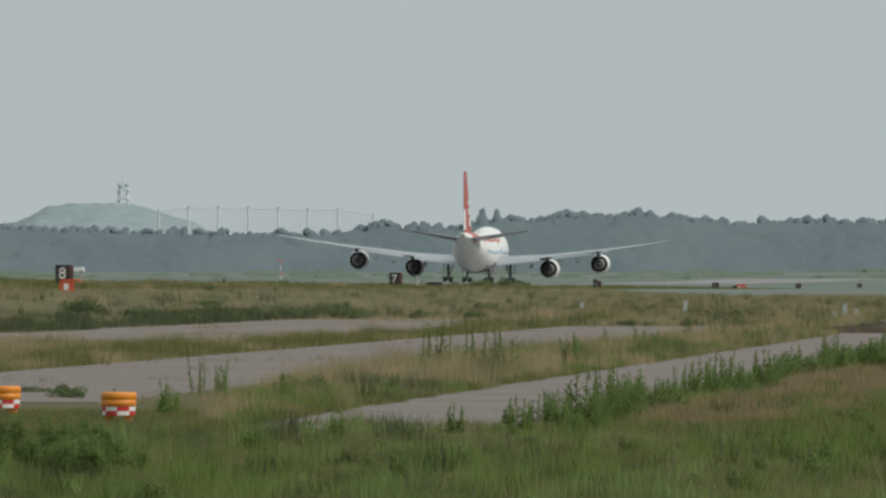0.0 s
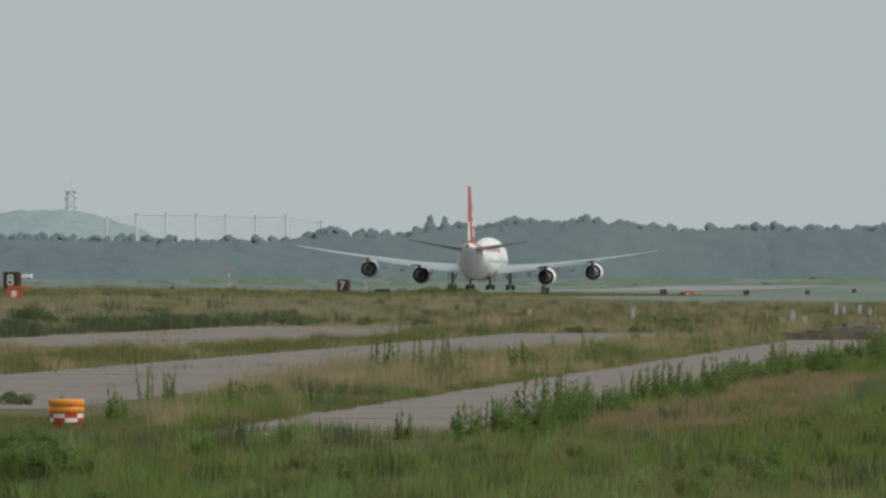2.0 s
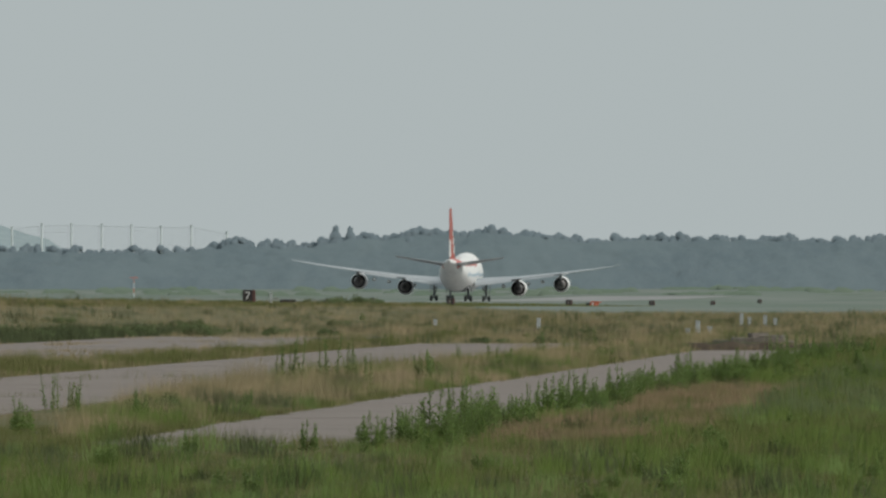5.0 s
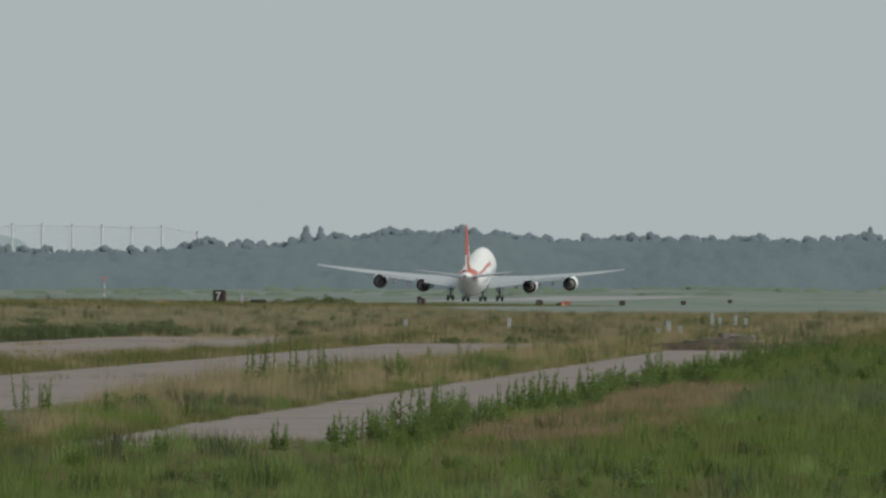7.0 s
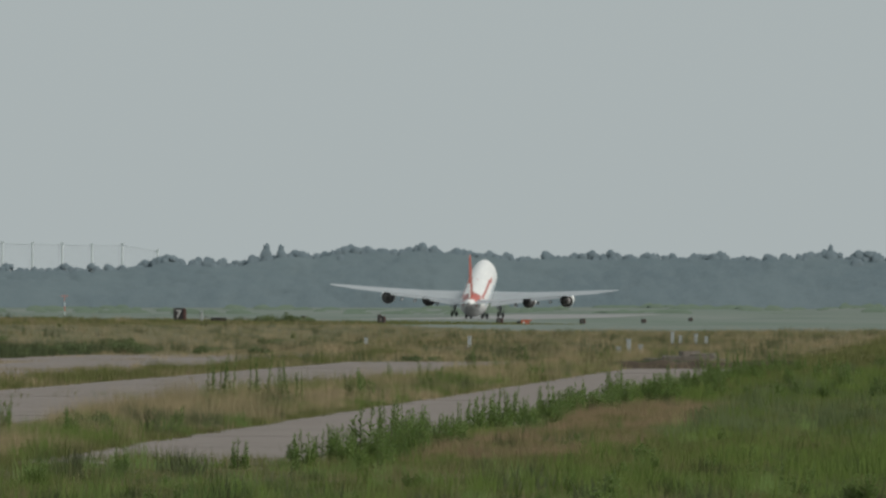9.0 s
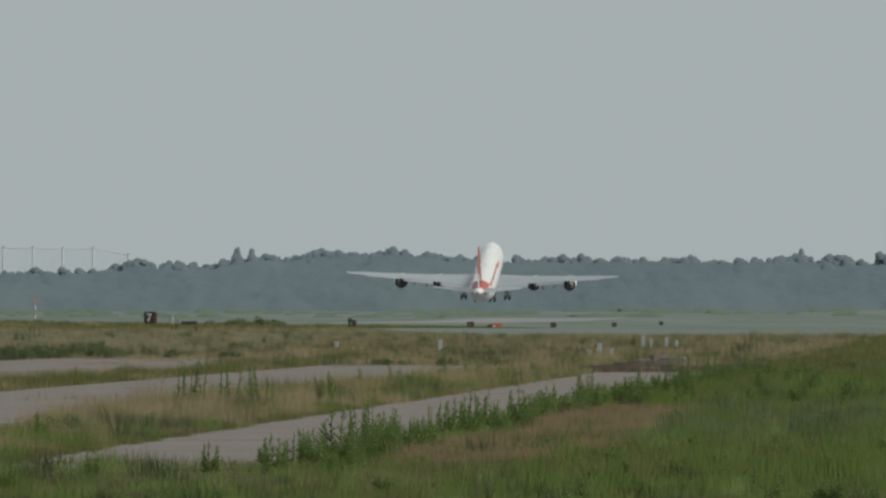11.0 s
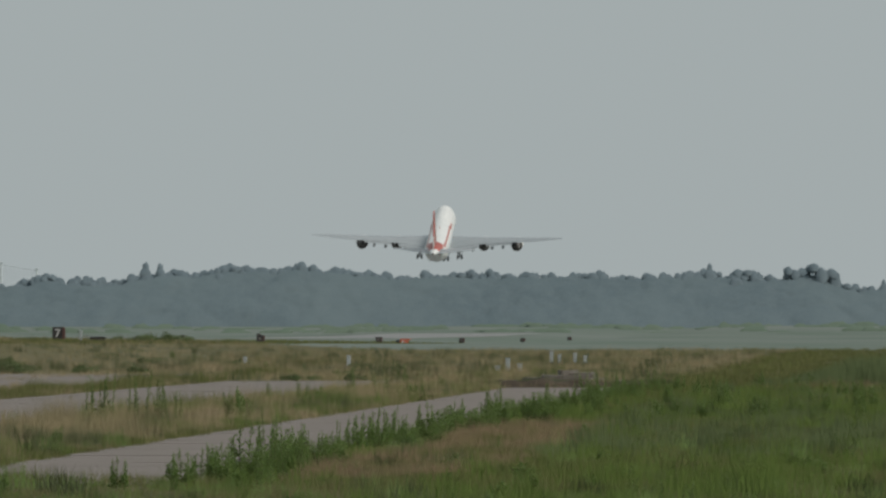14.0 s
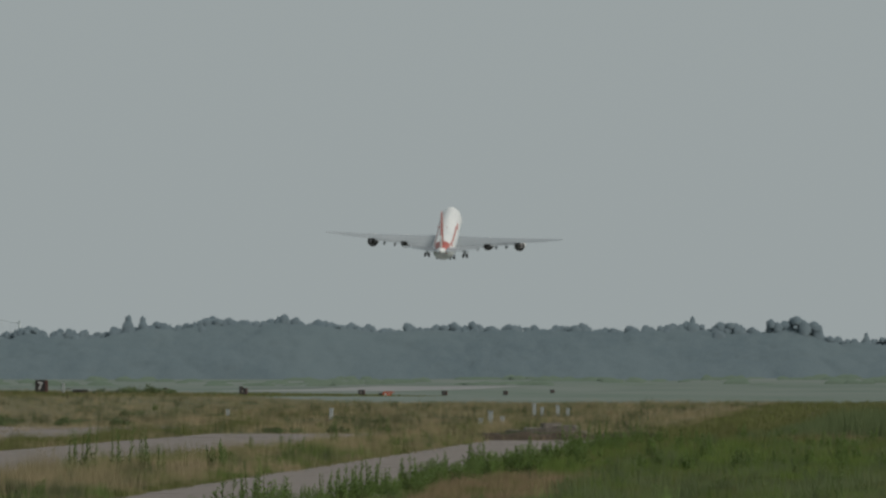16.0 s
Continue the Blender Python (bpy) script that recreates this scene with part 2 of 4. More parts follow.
def make_runway():
    ys = np.concatenate([np.linspace(500, 3200, 91)])
    us = [112, 134.5, 157]
    verts = [(-u, y, float(ground_height(-u, y)) + (0.03 if 0 < i < 4 else 0.03)) for y in ys for i, u in enumerate(us)]
    faces = [(j * 3 + i + 1, j * 3 + i, (j + 1) * 3 + i, (j + 1) * 3 + i + 1) for j in range(len(ys) - 1) for i in range(2)]
    ob = build("runway", verts, faces, M["runway"], smooth=True)
    tagged(ob, "long pale grey asphalt runway falling gently away", "runway", kind="structure")


make_runway()


def make_pavement(name, label, u0, u1, y0, y1, across, long):
    """A strip of old concrete slabs with open joints, each slab a piece of its own."""
    holder = thing(name, label, "pavement", pose(0, 0, 0), kind="structure")
    wide, deep = (u1 - u0) / across, (y1 - y0) / long
    g = 0.008
    bm = bmesh.new()
    box(bm, -wide / 2 + g, wide / 2 - g, -deep / 2 + g, deep / 2 - g, -0.15, 0.03, 0.012)
    me = bpy.data.meshes.new("slab")
    bm.to_mesh(me)
    bm.free()
    me.materials.append(M["concrete"])
    rng = random.Random(name)
    for i in range(across):
        for j in range(long):
            ob = new("slab", me)
            ob.parent = holder
            ob.matrix_basis = pose(-(u0 + (i + 0.5) * wide), y0 + (j + 0.5) * deep, rng.uniform(-0.003, 0.002), rng.uniform(-0.01, 0.01), rng.uniform(-0.02, 0.02), 0)


# ---- grass ----
def blades(name, n, sample, height, width, lean, mat, label, per=6, spread=0.2, seed=1):
    """Tufts of single tapered blades as one object. sample(rng, n) gives x, y and a height factor."""
    rng = np.random.default_rng(seed)
    x, y, f = sample(rng, n)
    n = len(x)
    z = ground_height(x, y)
    x, y, z, f = (np.repeat(a, per) for a in (x, y, z, f))
    m = n * per
    x = x + rng.normal(0, spread, m)
    y = y + rng.normal(0, spread, m)
    h = height * f * rng.uniform(0.55, 1.15, m)
    turn = rng.uniform(0, 2 * np.pi, m)
    ln = h * lean * rng.uniform(0.1, 1.0, m)
    face = rng.uniform(-0.9, 0.9, m)
    w = width * rng.uniform(0.6, 1.3, m) * (0.6 + 0.4 * f)
    cx, cy = np.cos(face) * w / 2, np.sin(face) * w / 2
    tip = np.stack([x + np.cos(turn) * ln, y + np.sin(turn) * ln, z + h], -1)
    a = np.stack([x - cx, y - cy, z - 0.03], -1)
    b = np.stack([x + cx, y + cy, z - 0.03], -1)
    verts = np.stack([a, b, tip], 1).reshape(-1, 3)
    me = bpy.data.meshes.new(name)
    me.vertices.add(m * 3)
    me.vertices.foreach_set("co", verts.ravel())
    me.loops.add(m * 3)
    me.loops.foreach_set("vertex_index", np.arange(m * 3))
    me.polygons.add(m)
    me.polygons.foreach_set("loop_start", np.arange(m) * 3)
    me.polygons.foreach_set("loop_total", np.full(m, 3))
    me.materials.append(mat)
    me.update(calc_edges=True)
    # normals lean up and to the camera; tilt per tuft imitates light and shade
    soft = np.stack([np.repeat(rng.normal(0, 0.55, n), per) + rng.normal(0, 0.25, m), -0.55 + np.repeat(rng.normal(0, 0.35, n), per), 0.8 + 0 * x], -1)
    soft /= np.linalg.norm(soft, axis=1)[:, None]
    me.normals_split_custom_set_from_vertices(np.repeat(soft, 3, axis=0))
    ob = new(name, me)
    return tagged(ob, label, "grass", kind="stuff")


def wedge(u0, u1, y0, y1, keep=None, tall=None):
    """Places in a band, cut to fit the camera's view and denser towards the near end."""
    def sample(rng, n):
        y = 1 / rng.uniform(1 / y1, 1 / y0, n)
        low, high = np.maximum(u0, -0.03 * y - 2), np.minimum(u1, 0.135 * y)
        x = -(low + (high - low) * rng.random(n))
        ok = high > low
        if keep:
            ok &= rng.random(n) < keep(x, y)
        x, y = x[ok], y[ok]
        return x, y, (tall(x, y) if tall else np.ones(len(x))) * rng.uniform(0.7, 1.2, len(x))
    return sample


def off_pavement(x, y):
    u = -x
    on = ((u > 12.6) & (u < 19.4) & (y > 196) & (y < 500)) | ((u > 26) & (u < 36.6) & (y > 236) & (y < 560)) | ((u > 40) & (u < 60) & (y > 330) & (y < 640))
    on |= (u > 20.3) & (u < 27) & (y > 188) & (y < 218)
    return np.where(on, 0.0, 1.0)


def patch(size, seed, low, high):
    return lambda x, y: np.clip((value_noise(x, y * 0.35, size, seed) - low) / (high - low), 0, 1)


green_patch, dry_patch, rust_patch = patch(3.0, 3, 0.25, 0.6), patch(4.0, 5, 0.4, 0.75), patch(3.0, 8, 0.45, 0.6)

make_pavement("pavement_1", "cracked pale concrete strip with grassy edges", 12.6, 19.4, 196, 500, 1, 50)
make_pavement("pavement_2", "old concrete taxiway strip between grass bands", 26.0, 36.6, 236, 560, 2, 54)
make_pavement("pavement_3", "wide weathered concrete apron strip half overgrown", 40.0, 60.0, 330, 640, 4, 40)

def rises(size, seed, low, high):
    """Uneven heights: low cushions with some tall stands."""
    return lambda x, y: low + (high - low) * value_noise(x, y * 0.4, size, seed) ** 2


def verge(x, y):
    """The band between the first two pavements opens towards the drums."""
    return np.where(-x < 21.9 + (y - 226) * 0.07, 1.0, 0.0)


blades("near_grass", 32000, wedge(-15, 40, 112, 205, off_pavement, rises(1.2, 41, 0.45, 2.0)), 0.14, 0.010, 0.8, M["grass"], "mixed green meadow grass with dry stalks", per=8, spread=0.16, seed=11)
blades("near_tufts", 2400, wedge(-15, 24, 112, 230, lambda x, y: off_pavement(x, y) * (0.15 + 0.85 * patch(1.6, 77, 0.45, 0.65)(x, y)), rises(0.9, 78, 0.5, 2.6)), 0.27, 0.013, 0.6, M["lush"], "uneven leafy green tufts in the meadow", per=22, spread=0.11, seed=35)
# dark and bright clumps put the meadow's light and shade into plant colour
blades("dark_clumps", 600, wedge(-15, 22, 116, 300, off_pavement, rises(0.8, 98, 0.5, 2.2)), 0.26, 0.015, 0.55, M["sedge"], "rounded coarse weed clumps, dark in place of shaded gaps", per=60, spread=0.17, seed=43)
blades("bright_clumps", 700, wedge(-15, 22, 114, 260, off_pavement, rises(0.8, 99, 0.5, 2.4)), 0.28, 0.014, 0.5, M["weed"], "fresh light green clumps of young weeds", per=45, spread=0.13, seed=44)
blades("bank_clumps", 900, wedge(-15, 9, 230, 478, None, rises(1.0, 101, 0.6, 2.2)), 0.36, 0.02, 0.5, M["shrub"], "dark coarse weed clumps on the bank", per=50, spread=0.26, seed=45)
blades("edge_grass", 2600, wedge(12.0, 13.6, 188, 500, patch(0.9, 79, 0.3, 0.6), rises(1.2, 80, 0.5, 2.2)), 0.26, 0.012, 0.6, M["lush"], "grass growing over the pavement edge", per=12, spread=0.12, seed=36)
blades("end_grass", 900, wedge(12.6, 20, 190, 212, patch(1.3, 83, 0.45, 0.6), rises(1.2, 84, 0.5, 2.0)), 0.24, 0.010, 0.6, M["grass"], "grass creeping over the pavement end", per=14, spread=0.14, seed=37)
blades("fringe_grass", 1800, wedge(19.1, 19.9, 205, 500, patch(0.8, 85, 0.3, 0.6), rises(1.2, 86, 0.4, 1.8)), 0.24, 0.012, 0.6, M["grass"], "grass fringe along the pavement edge", per=10, spread=0.1, seed=38)
blades("meadow_grass", 26000, wedge(-15, 12.9, 190, 520, off_pavement, rises(1.8, 42, 0.5, 2.0)), 0.19, 0.014, 0.6, M["grass"], "green meadow grass sloping to the pavement", per=7, spread=0.2, seed=24)
blades("meadow_plants", 6500, wedge(-15, 8.6, 165, 478, patch(1.7, 87, 0.35, 0.55), rises(1.4, 88, 0.5, 2.0)), 0.34, 0.016, 0.5, M["lush"], "deep green leafy plants in the meadow", per=16, spread=0.16, seed=39)
blades("front_tussocks", 5000, wedge(-4, 7, 114, 156, patch(1.2, 71, 0.5, 0.68), rises(1.5, 72, 0.5, 1.7)), 0.26, 0.009, 0.55, M["lush"], "bright green grass tussocks near the fence", per=10, spread=0.12, seed=29)
blades("corner_tussocks", 4200, wedge(9.5, 21, 112, 172, patch(1.2, 73, 0.4, 0.6), rises(1.5, 74, 0.5, 1.7)), 0.26, 0.009, 0.55, M["lush"], "bright green tall grass tussocks", per=10, spread=0.12, seed=30)
blades("straw_grass", 21000, wedge(-15, 26, 118, 330, lambda x, y: off_pavement(x, y) * (0.1 + 0.9 * dry_patch(x, y))), 0.27, 0.006, 0.6, M["straw"], "thin dry straw stalks in the meadow", per=8, spread=0.2, seed=25)
blades("lush_grass", 6000, wedge(-15, 20, 112, 215, lambda x, y: off_pavement(x, y) * patch(2.5, 21, 0.5, 0.7)(x, y), rises(2, 43, 0.6, 1.5)), 0.25, 0.010, 0.6, M["lush"], "bright green fresh grass clumps", per=8, seed=12)
blades("reddish_grass", 12000, wedge(8.3, 11.9, 200, 305, patch(1.0, 8, 0.35, 0.7), rises(1.0, 89, 0.5, 1.7)), 0.34, 0.010, 0.5, M["rust"], "reddish dry seed grass patch", per=8, spread=0.15, seed=13)
blades("verge_grass", 20000, wedge(19.55, 25.8, 205, 640, lambda x, y: verge(x, y) * patch(2.0, 33, 0.35, 0.6)(x, y), rises(1.5, 44, 0.35, 2.4)), 0.44, 0.007, 0.5, M["dry"], "dry grass band between two pavements", per=9, spread=0.2, seed=14)
blades("verge_green_grass", 9000, wedge(19.5, 25.9, 205, 640, lambda x, y: verge(x, y) * patch(1.8, 3, 0.4, 0.6)(x, y), rises(1.5, 45, 0.4, 2.3)), 0.34, 0.013, 0.5, M["lush"], "green weeds and grass between two pavements", per=12, spread=0.16, seed=15)
blades("verge_short_grass", 14000, wedge(19.5, 25.9, 205, 640, verge, rises(1.2, 108, 0.6, 1.6)), 0.15, 0.014, 0.8, M["grass"], "short mixed grass between two pavements", per=7, spread=0.25, seed=33)
blades("verge_sedge", 1500, wedge(19.6, 22.5, 215, 520, patch(1.3, 102, 0.5, 0.65), rises(1.2, 103, 0.5, 2.2)), 0.36, 0.014, 0.5, M["sedge"], "dark sedge clumps at the pavement edge", per=22, spread=0.16, seed=46)
blades("joint_grass", 6500, wedge(36.65, 39.9, 290, 650, None, rises(1.6, 46, 0.4, 2.4)), 0.34, 0.020, 0.5, M["grass"], "green grass row along a pavement joint", per=8, seed=16)
blades("joint_dry_grass", 4500, wedge(36.8, 39.8, 290, 650, dry_patch), 0.36, 0.02, 0.5, M["dry"], "dry straw grass along a pavement joint", seed=17)
blades("rough_dry_grass", 40000, wedge(12.5, 92, 330, 1300, off_pavement, rises(7, 47, 0.4, 2.0)), 0.34, 0.018, 0.6, M["dry"], "wide field of straw-coloured dry grass", per=7, spread=0.35, seed=18)
blades("rough_green_grass", 20000, wedge(12.5, 94, 330, 1300, lambda x, y: off_pavement(x, y) * patch(6.0, 31, 0.45, 0.65)(x, y), rises(5, 48, 0.6, 2.4)), 0.36, 0.028, 0.6, M["grass"], "green weed clumps in the dry field", per=6, spread=0.35, seed=19)
blades("field_clumps", 3600, wedge(12.5, 92, 500, 1150, lambda x, y: off_pavement(x, y) * patch(2.6, 92, 0.55, 0.68)(x, y), rises(2.0, 93, 0.5, 1.9)), 0.72, 0.03, 0.5, M["sedge"], "dark green clumps of tall weeds in dry grass", per=16, spread=0.3, seed=40)
blades("field_plumes", 5200, wedge(12.5, 92, 480, 1150, lambda x, y: off_pavement(x, y) * patch(3.2, 94, 0.55, 0.7)(x, y), rises(2.0, 95, 0.5, 1.8)), 0.66, 0.018, 0.4, M["dry"], "tall pale seed plumes of dry grass", per=16, spread=0.3, seed=41)
blades("apron_edge_weeds", 2600, wedge(58.6, 61.4, 500, 700, patch(2.4, 96, 0.3, 0.5), rises(2.2, 97, 0.5, 1.9)), 0.62, 0.026, 0.5, M["sedge"], "dark weeds along the far apron edge", per=14, spread=0.25, seed=42)
blades("runway_edge_grass", 7000, wedge(80, 96, 650, 1900, None, rises(8, 53, 0.5, 1.6)), 0.28, 0.08, 0.5, M["grass"], "green grass edge along the runway shoulder", seed=20)
blades("mid_green_grass", 18000, wedge(-15, 14, 400, 1300, off_pavement, rises(5, 49, 0.5, 1.5)), 0.4, 0.04, 0.5, M["grass"], "green rough grass beyond the pavements", seed=22)
blades("bank_grass", 6500, wedge(-8, 11.6, 300, 478, patch(2.2, 51, 0.35, 0.6), rises(3, 52, 0.5, 1.6)), 0.42, 0.022, 0.4, M["lush"], "dense tall green weeds on the bank", spread=0.2, per=7, seed=26)
blades("end_weeds", 1200, wedge(11.5, 20.5, 503, 512), 0.36, 0.05, 0.5, M["sedge"], "dark weeds at the end of a pavement", seed=27)
blades("apron_grass", 9000, wedge(40, 60, 335, 645, patch(4.5, 54, 0.62, 0.72), rises(2, 55, 0.4, 1.6)), 0.28, 0.03, 0.5, M["dry"], "dry grass grown over the apron", seed=31)
blades("apron_tall_grass", 1500, wedge(41, 53, 335, 440, patch(1.8, 104, 0.35, 0.55), rises(1.6, 105, 0.5, 2.0)), 0.42, 0.012, 0.5, M["dry"], "tall dry grass standing on the apron corner", per=14, spread=0.2, seed=47)
blades("apron_green_grass", 900, wedge(41, 53, 335, 440, patch(1.6, 106, 0.45, 0.6), rises(1.6, 107, 0.5, 2.0)), 0.36, 0.016, 0.5, M["grass"], "green weeds on the apron corner", per=16, spread=0.2, seed=48)
blades("crack_grass", 2200, wedge(26, 36.5, 240, 560, patch(1.1, 56, 0.8, 0.9)), 0.22, 0.02, 0.5, M["grass"], "grass tufts in pavement cracks", seed=32)
blades("short_grass", 4500, lambda rng, n: (-rng.uniform(19.5, 28, n), rng.uniform(184, 222, n), rng.uniform(0.6, 1.3, n)), 0.13, 0.012, 0.6, M["grass"], "short grass round the barricade drums", seed=28)
blades("reed_bed", 10000, wedge(-16, 7.5, 486, 560, None, lambda x, y: np.clip((7.5 + x) / 5, 0.25, 1) * (0.7 + 0.5 * value_noise(x, y, 1.5, 75))), 1.35, 0.035, 0.25, M["shrub"], "tall dark green reed bed", seed=23)
blades("reed_litter", 3500, wedge(-16, 5, 474, 486, None, rises(2, 58, 0.5, 1.4)), 0.42, 0.02, 0.5, M["rust"], "brown dead stalks before the reed bed", seed=34)


# ---- weeds and shrubs ----
def weed_meshes(seed, tall, leafy, low, leaf):
    """Stem and leaf meshes of an upright weed with narrow leaves all along its shoots."""
    rng = random.Random(seed)
    stems, lv, lf = bmesh.new(), [], []
    for k in range(leafy):
        a = rng.uniform(0, 6.28)
        foot = Vector((math.cos(a) * 0.3 * rng.random(), math.sin(a) * 0.3 * rng.random(), -0.03))
        h = tall * rng.uniform(low, 1.0)
        top = foot + Vector((rng.uniform(-0.16, 0.16) * h, rng.uniform(-0.16, 0.16) * h, h))
        rod(stems, foot, top, 0.008, 0.003, 5)
        count = int(46 * h / 0.8)
        for i in range(count):
            t = 0.1 + 0.9 * i / count
            p = foot.lerp(top, t)
            b = i * 2.4 + rng.uniform(-0.3, 0.3)
            long = leaf * (1.1 - 0.65 * t) * rng.uniform(0.6, 1.25)
            d = Vector((math.cos(b), math.sin(b), rng.uniform(0.4, 1.3))).normalized()
            side = d.cross(Vector((0, 0, 1))).normalized() * long * 0.2
            s = len(lv)
            mid = p + d * long * 0.5 + Vector((0, 0, 0.01))
            lv += [p, mid - side, p + d * long - Vector((0, 0, long * 0.25)), mid + side]
            lf += [(s, s + 1, s + 2, s + 3)]
    return stems, lv, lf


def make_weed(seed, tall, shoots, label, low=0.4, leaf=0.16):
    ob = thing("weed_plant", label, "plant", group="weeds beside the pavements")
    stems, lv, lf = weed_meshes(seed, tall, shoots, low, leaf)
    part("stem", stems, M["stem"], ob)
    leaf_normals(build("foliage", lv, lf, M["weed"], ob), 0.9, 0.6, 0.35, seed)
    return ob


def make_bush(seed, wide, tall, label):
    """A rounded weed bush: many short leafy shoots that fan out from one root."""
    rng = random.Random(seed)
    ob = thing("weed_plant", label, "plant", group="weeds beside the pavements")
    stems, lv, lf = bmesh.new(), [], []
    for k in range(26):
        a, q = rng.uniform(0, 6.28), rng.random() ** 0.6
        foot = Vector((math.cos(a) * 0.12 * q, math.sin(a) * 0.12 * q, -0.03))
        top = Vector((math.cos(a) * wide * 0.5 * q, math.sin(a) * wide * 0.5 * q, tall * (1.05 - 0.55 * q * q) * rng.uniform(0.7, 1.15)))
        rod(stems, foot, top, 0.007, 0.003, 4)
        for i in range(30):
            t = 0.15 + 0.85 * i / 30
            p = foot.lerp(top, t)
            b = i * 2.4 + rng.uniform(-0.4, 0.4)
            long = rng.uniform(0.07, 0.15) * (1.15 - 0.6 * t)
            d = Vector((math.cos(b), math.sin(b), rng.uniform(-0.1, 0.9))).normalized()
            side = d.cross(Vector((0, 0, 1))).normalized() * long * 0.32
            s = len(lv)
            mid = p + d * long * 0.5 + Vector((0, 0, 0.012))
            lv += [p, mid - side, p + d * long - Vector((0, 0, long * 0.2)), mid + side]
            lf += [(s, s + 1, s + 2, s + 3)]
    part("stem", stems, M["stem"], ob)
    leaf_normals(build("foliage", lv, lf, M["weed"], ob), 0.9, 0.6, 0.35, seed)
    return ob


def scatter_weeds():
    kinds = [make_weed(1, 1.0, 8, "tall leafy green weed at a pavement edge"), make_weed(2, 0.8, 10, "bushy green weed at a pavement edge"),
             make_weed(3, 0.5, 9, "low green weed among meadow grass"), make_weed(4, 1.3, 4, "slender tall weed standing alone", 0.8, 0.13), make_bush(8, 1.0, 0.75, "rounded leafy green weed bush")]

    rng = random.Random(7)
    spots = []
    for i in range(190):           # uneven row along the near edge of the first pavement
        y = 184 + 300 * rng.random() ** 1.4
        crowd = float(value_noise(np.array(y * 0.9), np.array(3.0), 4.0, 91))
        if crowd < (0.42 if y < 205 else 0.3) - 0.0006 * (y - 205):
            continue
        u = 12.9 - 1.4 * (y - 184) / 300 + rng.gauss(0, 0.55)
        spots.append((rng.choice([0, 0, 1, 0, 4, 3]), -u, y, (0.5 + 0.75 * crowd) * rng.uniform(0.65, 1.3)))
    for i in range(34):            # low leafy bushes in the meadow
        y = 1 / rng.uniform(1 / 420, 1 / 128)
        spots.append((rng.choice([2, 4, 1]), -rng.uniform(-0.02 * y, min(0.11 * y, 17)) if y < 180 else -rng.uniform(-0.02 * y, 11.5), y, rng.uniform(0.35, 0.75)))
    for i in range(24):            # leafy thicket at the near edge of the grass
        y = rng.uniform(146, 172)
        spots.append((rng.choice([4, 4, 1]), -y * rng.uniform(0.108, 0.121), y, rng.uniform(0.55, 0.95)))
    for i in range(30):            # single weeds before the first pavement
        y = rng.uniform(142, 225)
        spots.append((rng.choice([0, 2, 1, 0]), -min(rng.uniform(0.02, 0.085) * y, 12.2), y, rng.uniform(0.35, 0.65)))
    for i in range(24):            # meadow
        y = 1 / rng.uniform(1 / 400, 1 / 142)
        spots.append((2, -rng.uniform(0, min(0.11 * y, 16)) if y < 190 else -rng.uniform(0, 11.5), y, rng.uniform(0.6, 1.2)))
    for i in range(30):            # band between the pavements
        y = rng.uniform(205, 520)
        spots.append((rng.choice([0, 2, 3]), -rng.uniform(20.3, 25.4), y, rng.uniform(0.7, 1.1)))
    for i in range(34):            # green bank behind the row
        y = rng.uniform(330, 500)
        spots.append((rng.choice([0, 1]), -rng.uniform(0, 11), y, rng.uniform(0.8, 1.2)))
    for i in range(14):            # rough field beyond the pavements
        y = 1 / rng.uniform(1 / 1000, 1 / 520)
        u = rng.uniform(12, min(88, 0.12 * y))
        if off_pavement(np.array(-u), np.array(y)) > 0:
            spots.append((rng.choice([1, 2, 0]), -u, y, rng.uniform(0.6, 1.0)))
    # tall single weeds and a bush that stand out in the band between the pavements
    spots += [(3, -25.3, 325, 1.35), (3, -24.9, 325, 1.25), (3, -24.0, 326, 1.4), (3, -23.4, 327, 1.25), (1, -21.1, 325, 1.5), (0, -20.8, 327, 1.2), (0, -12.9, 196, 0.9), (0, -14.4, 190, 0.8), (0, -16.2, 186, 0.7), (0, -12.2, 190, 0.8)]
    used = set()
    for k, x, y, s in spots:
        m = pose(x, y, float(ground_height(x, y)), 0, 0, rng.uniform(0, 360))
        if k not in used:
            used.add(k)
            ob = kinds[k]
            ob.matrix_basis = m
        else:
            ob = copy_thing(kinds[k], m)
        ob.scale = (s, s, s)


scatter_weeds()


def leaf_ball(rng, centre, radii, n, size, verts, faces):
    """Small leaf sprays scattered through an uneven ellipsoid."""
    for _ in range(n):
        d = Vector((rng.gauss(0, 1), rng.gauss(0, 1), rng.gauss(0, 1))).normalized() * (rng.random() ** 0.4)
        p = Vector(centre) + Vector((d.x * radii[0], d.y * radii[1], d.z * radii[2]))
        a = Vector((rng.gauss(0, 1), rng.gauss(0, 1), rng.gauss(0, 1))).normalized() * size * rng.uniform(0.6, 1.3)
        b = a.orthogonal().normalized() * size * rng.uniform(0.5, 1.0)
        s = len(verts)
        verts += [p - a, p + b * 0.8, p + a * 0.9, p - b]
        faces += [(s, s + 1, s + 2, s + 3)]


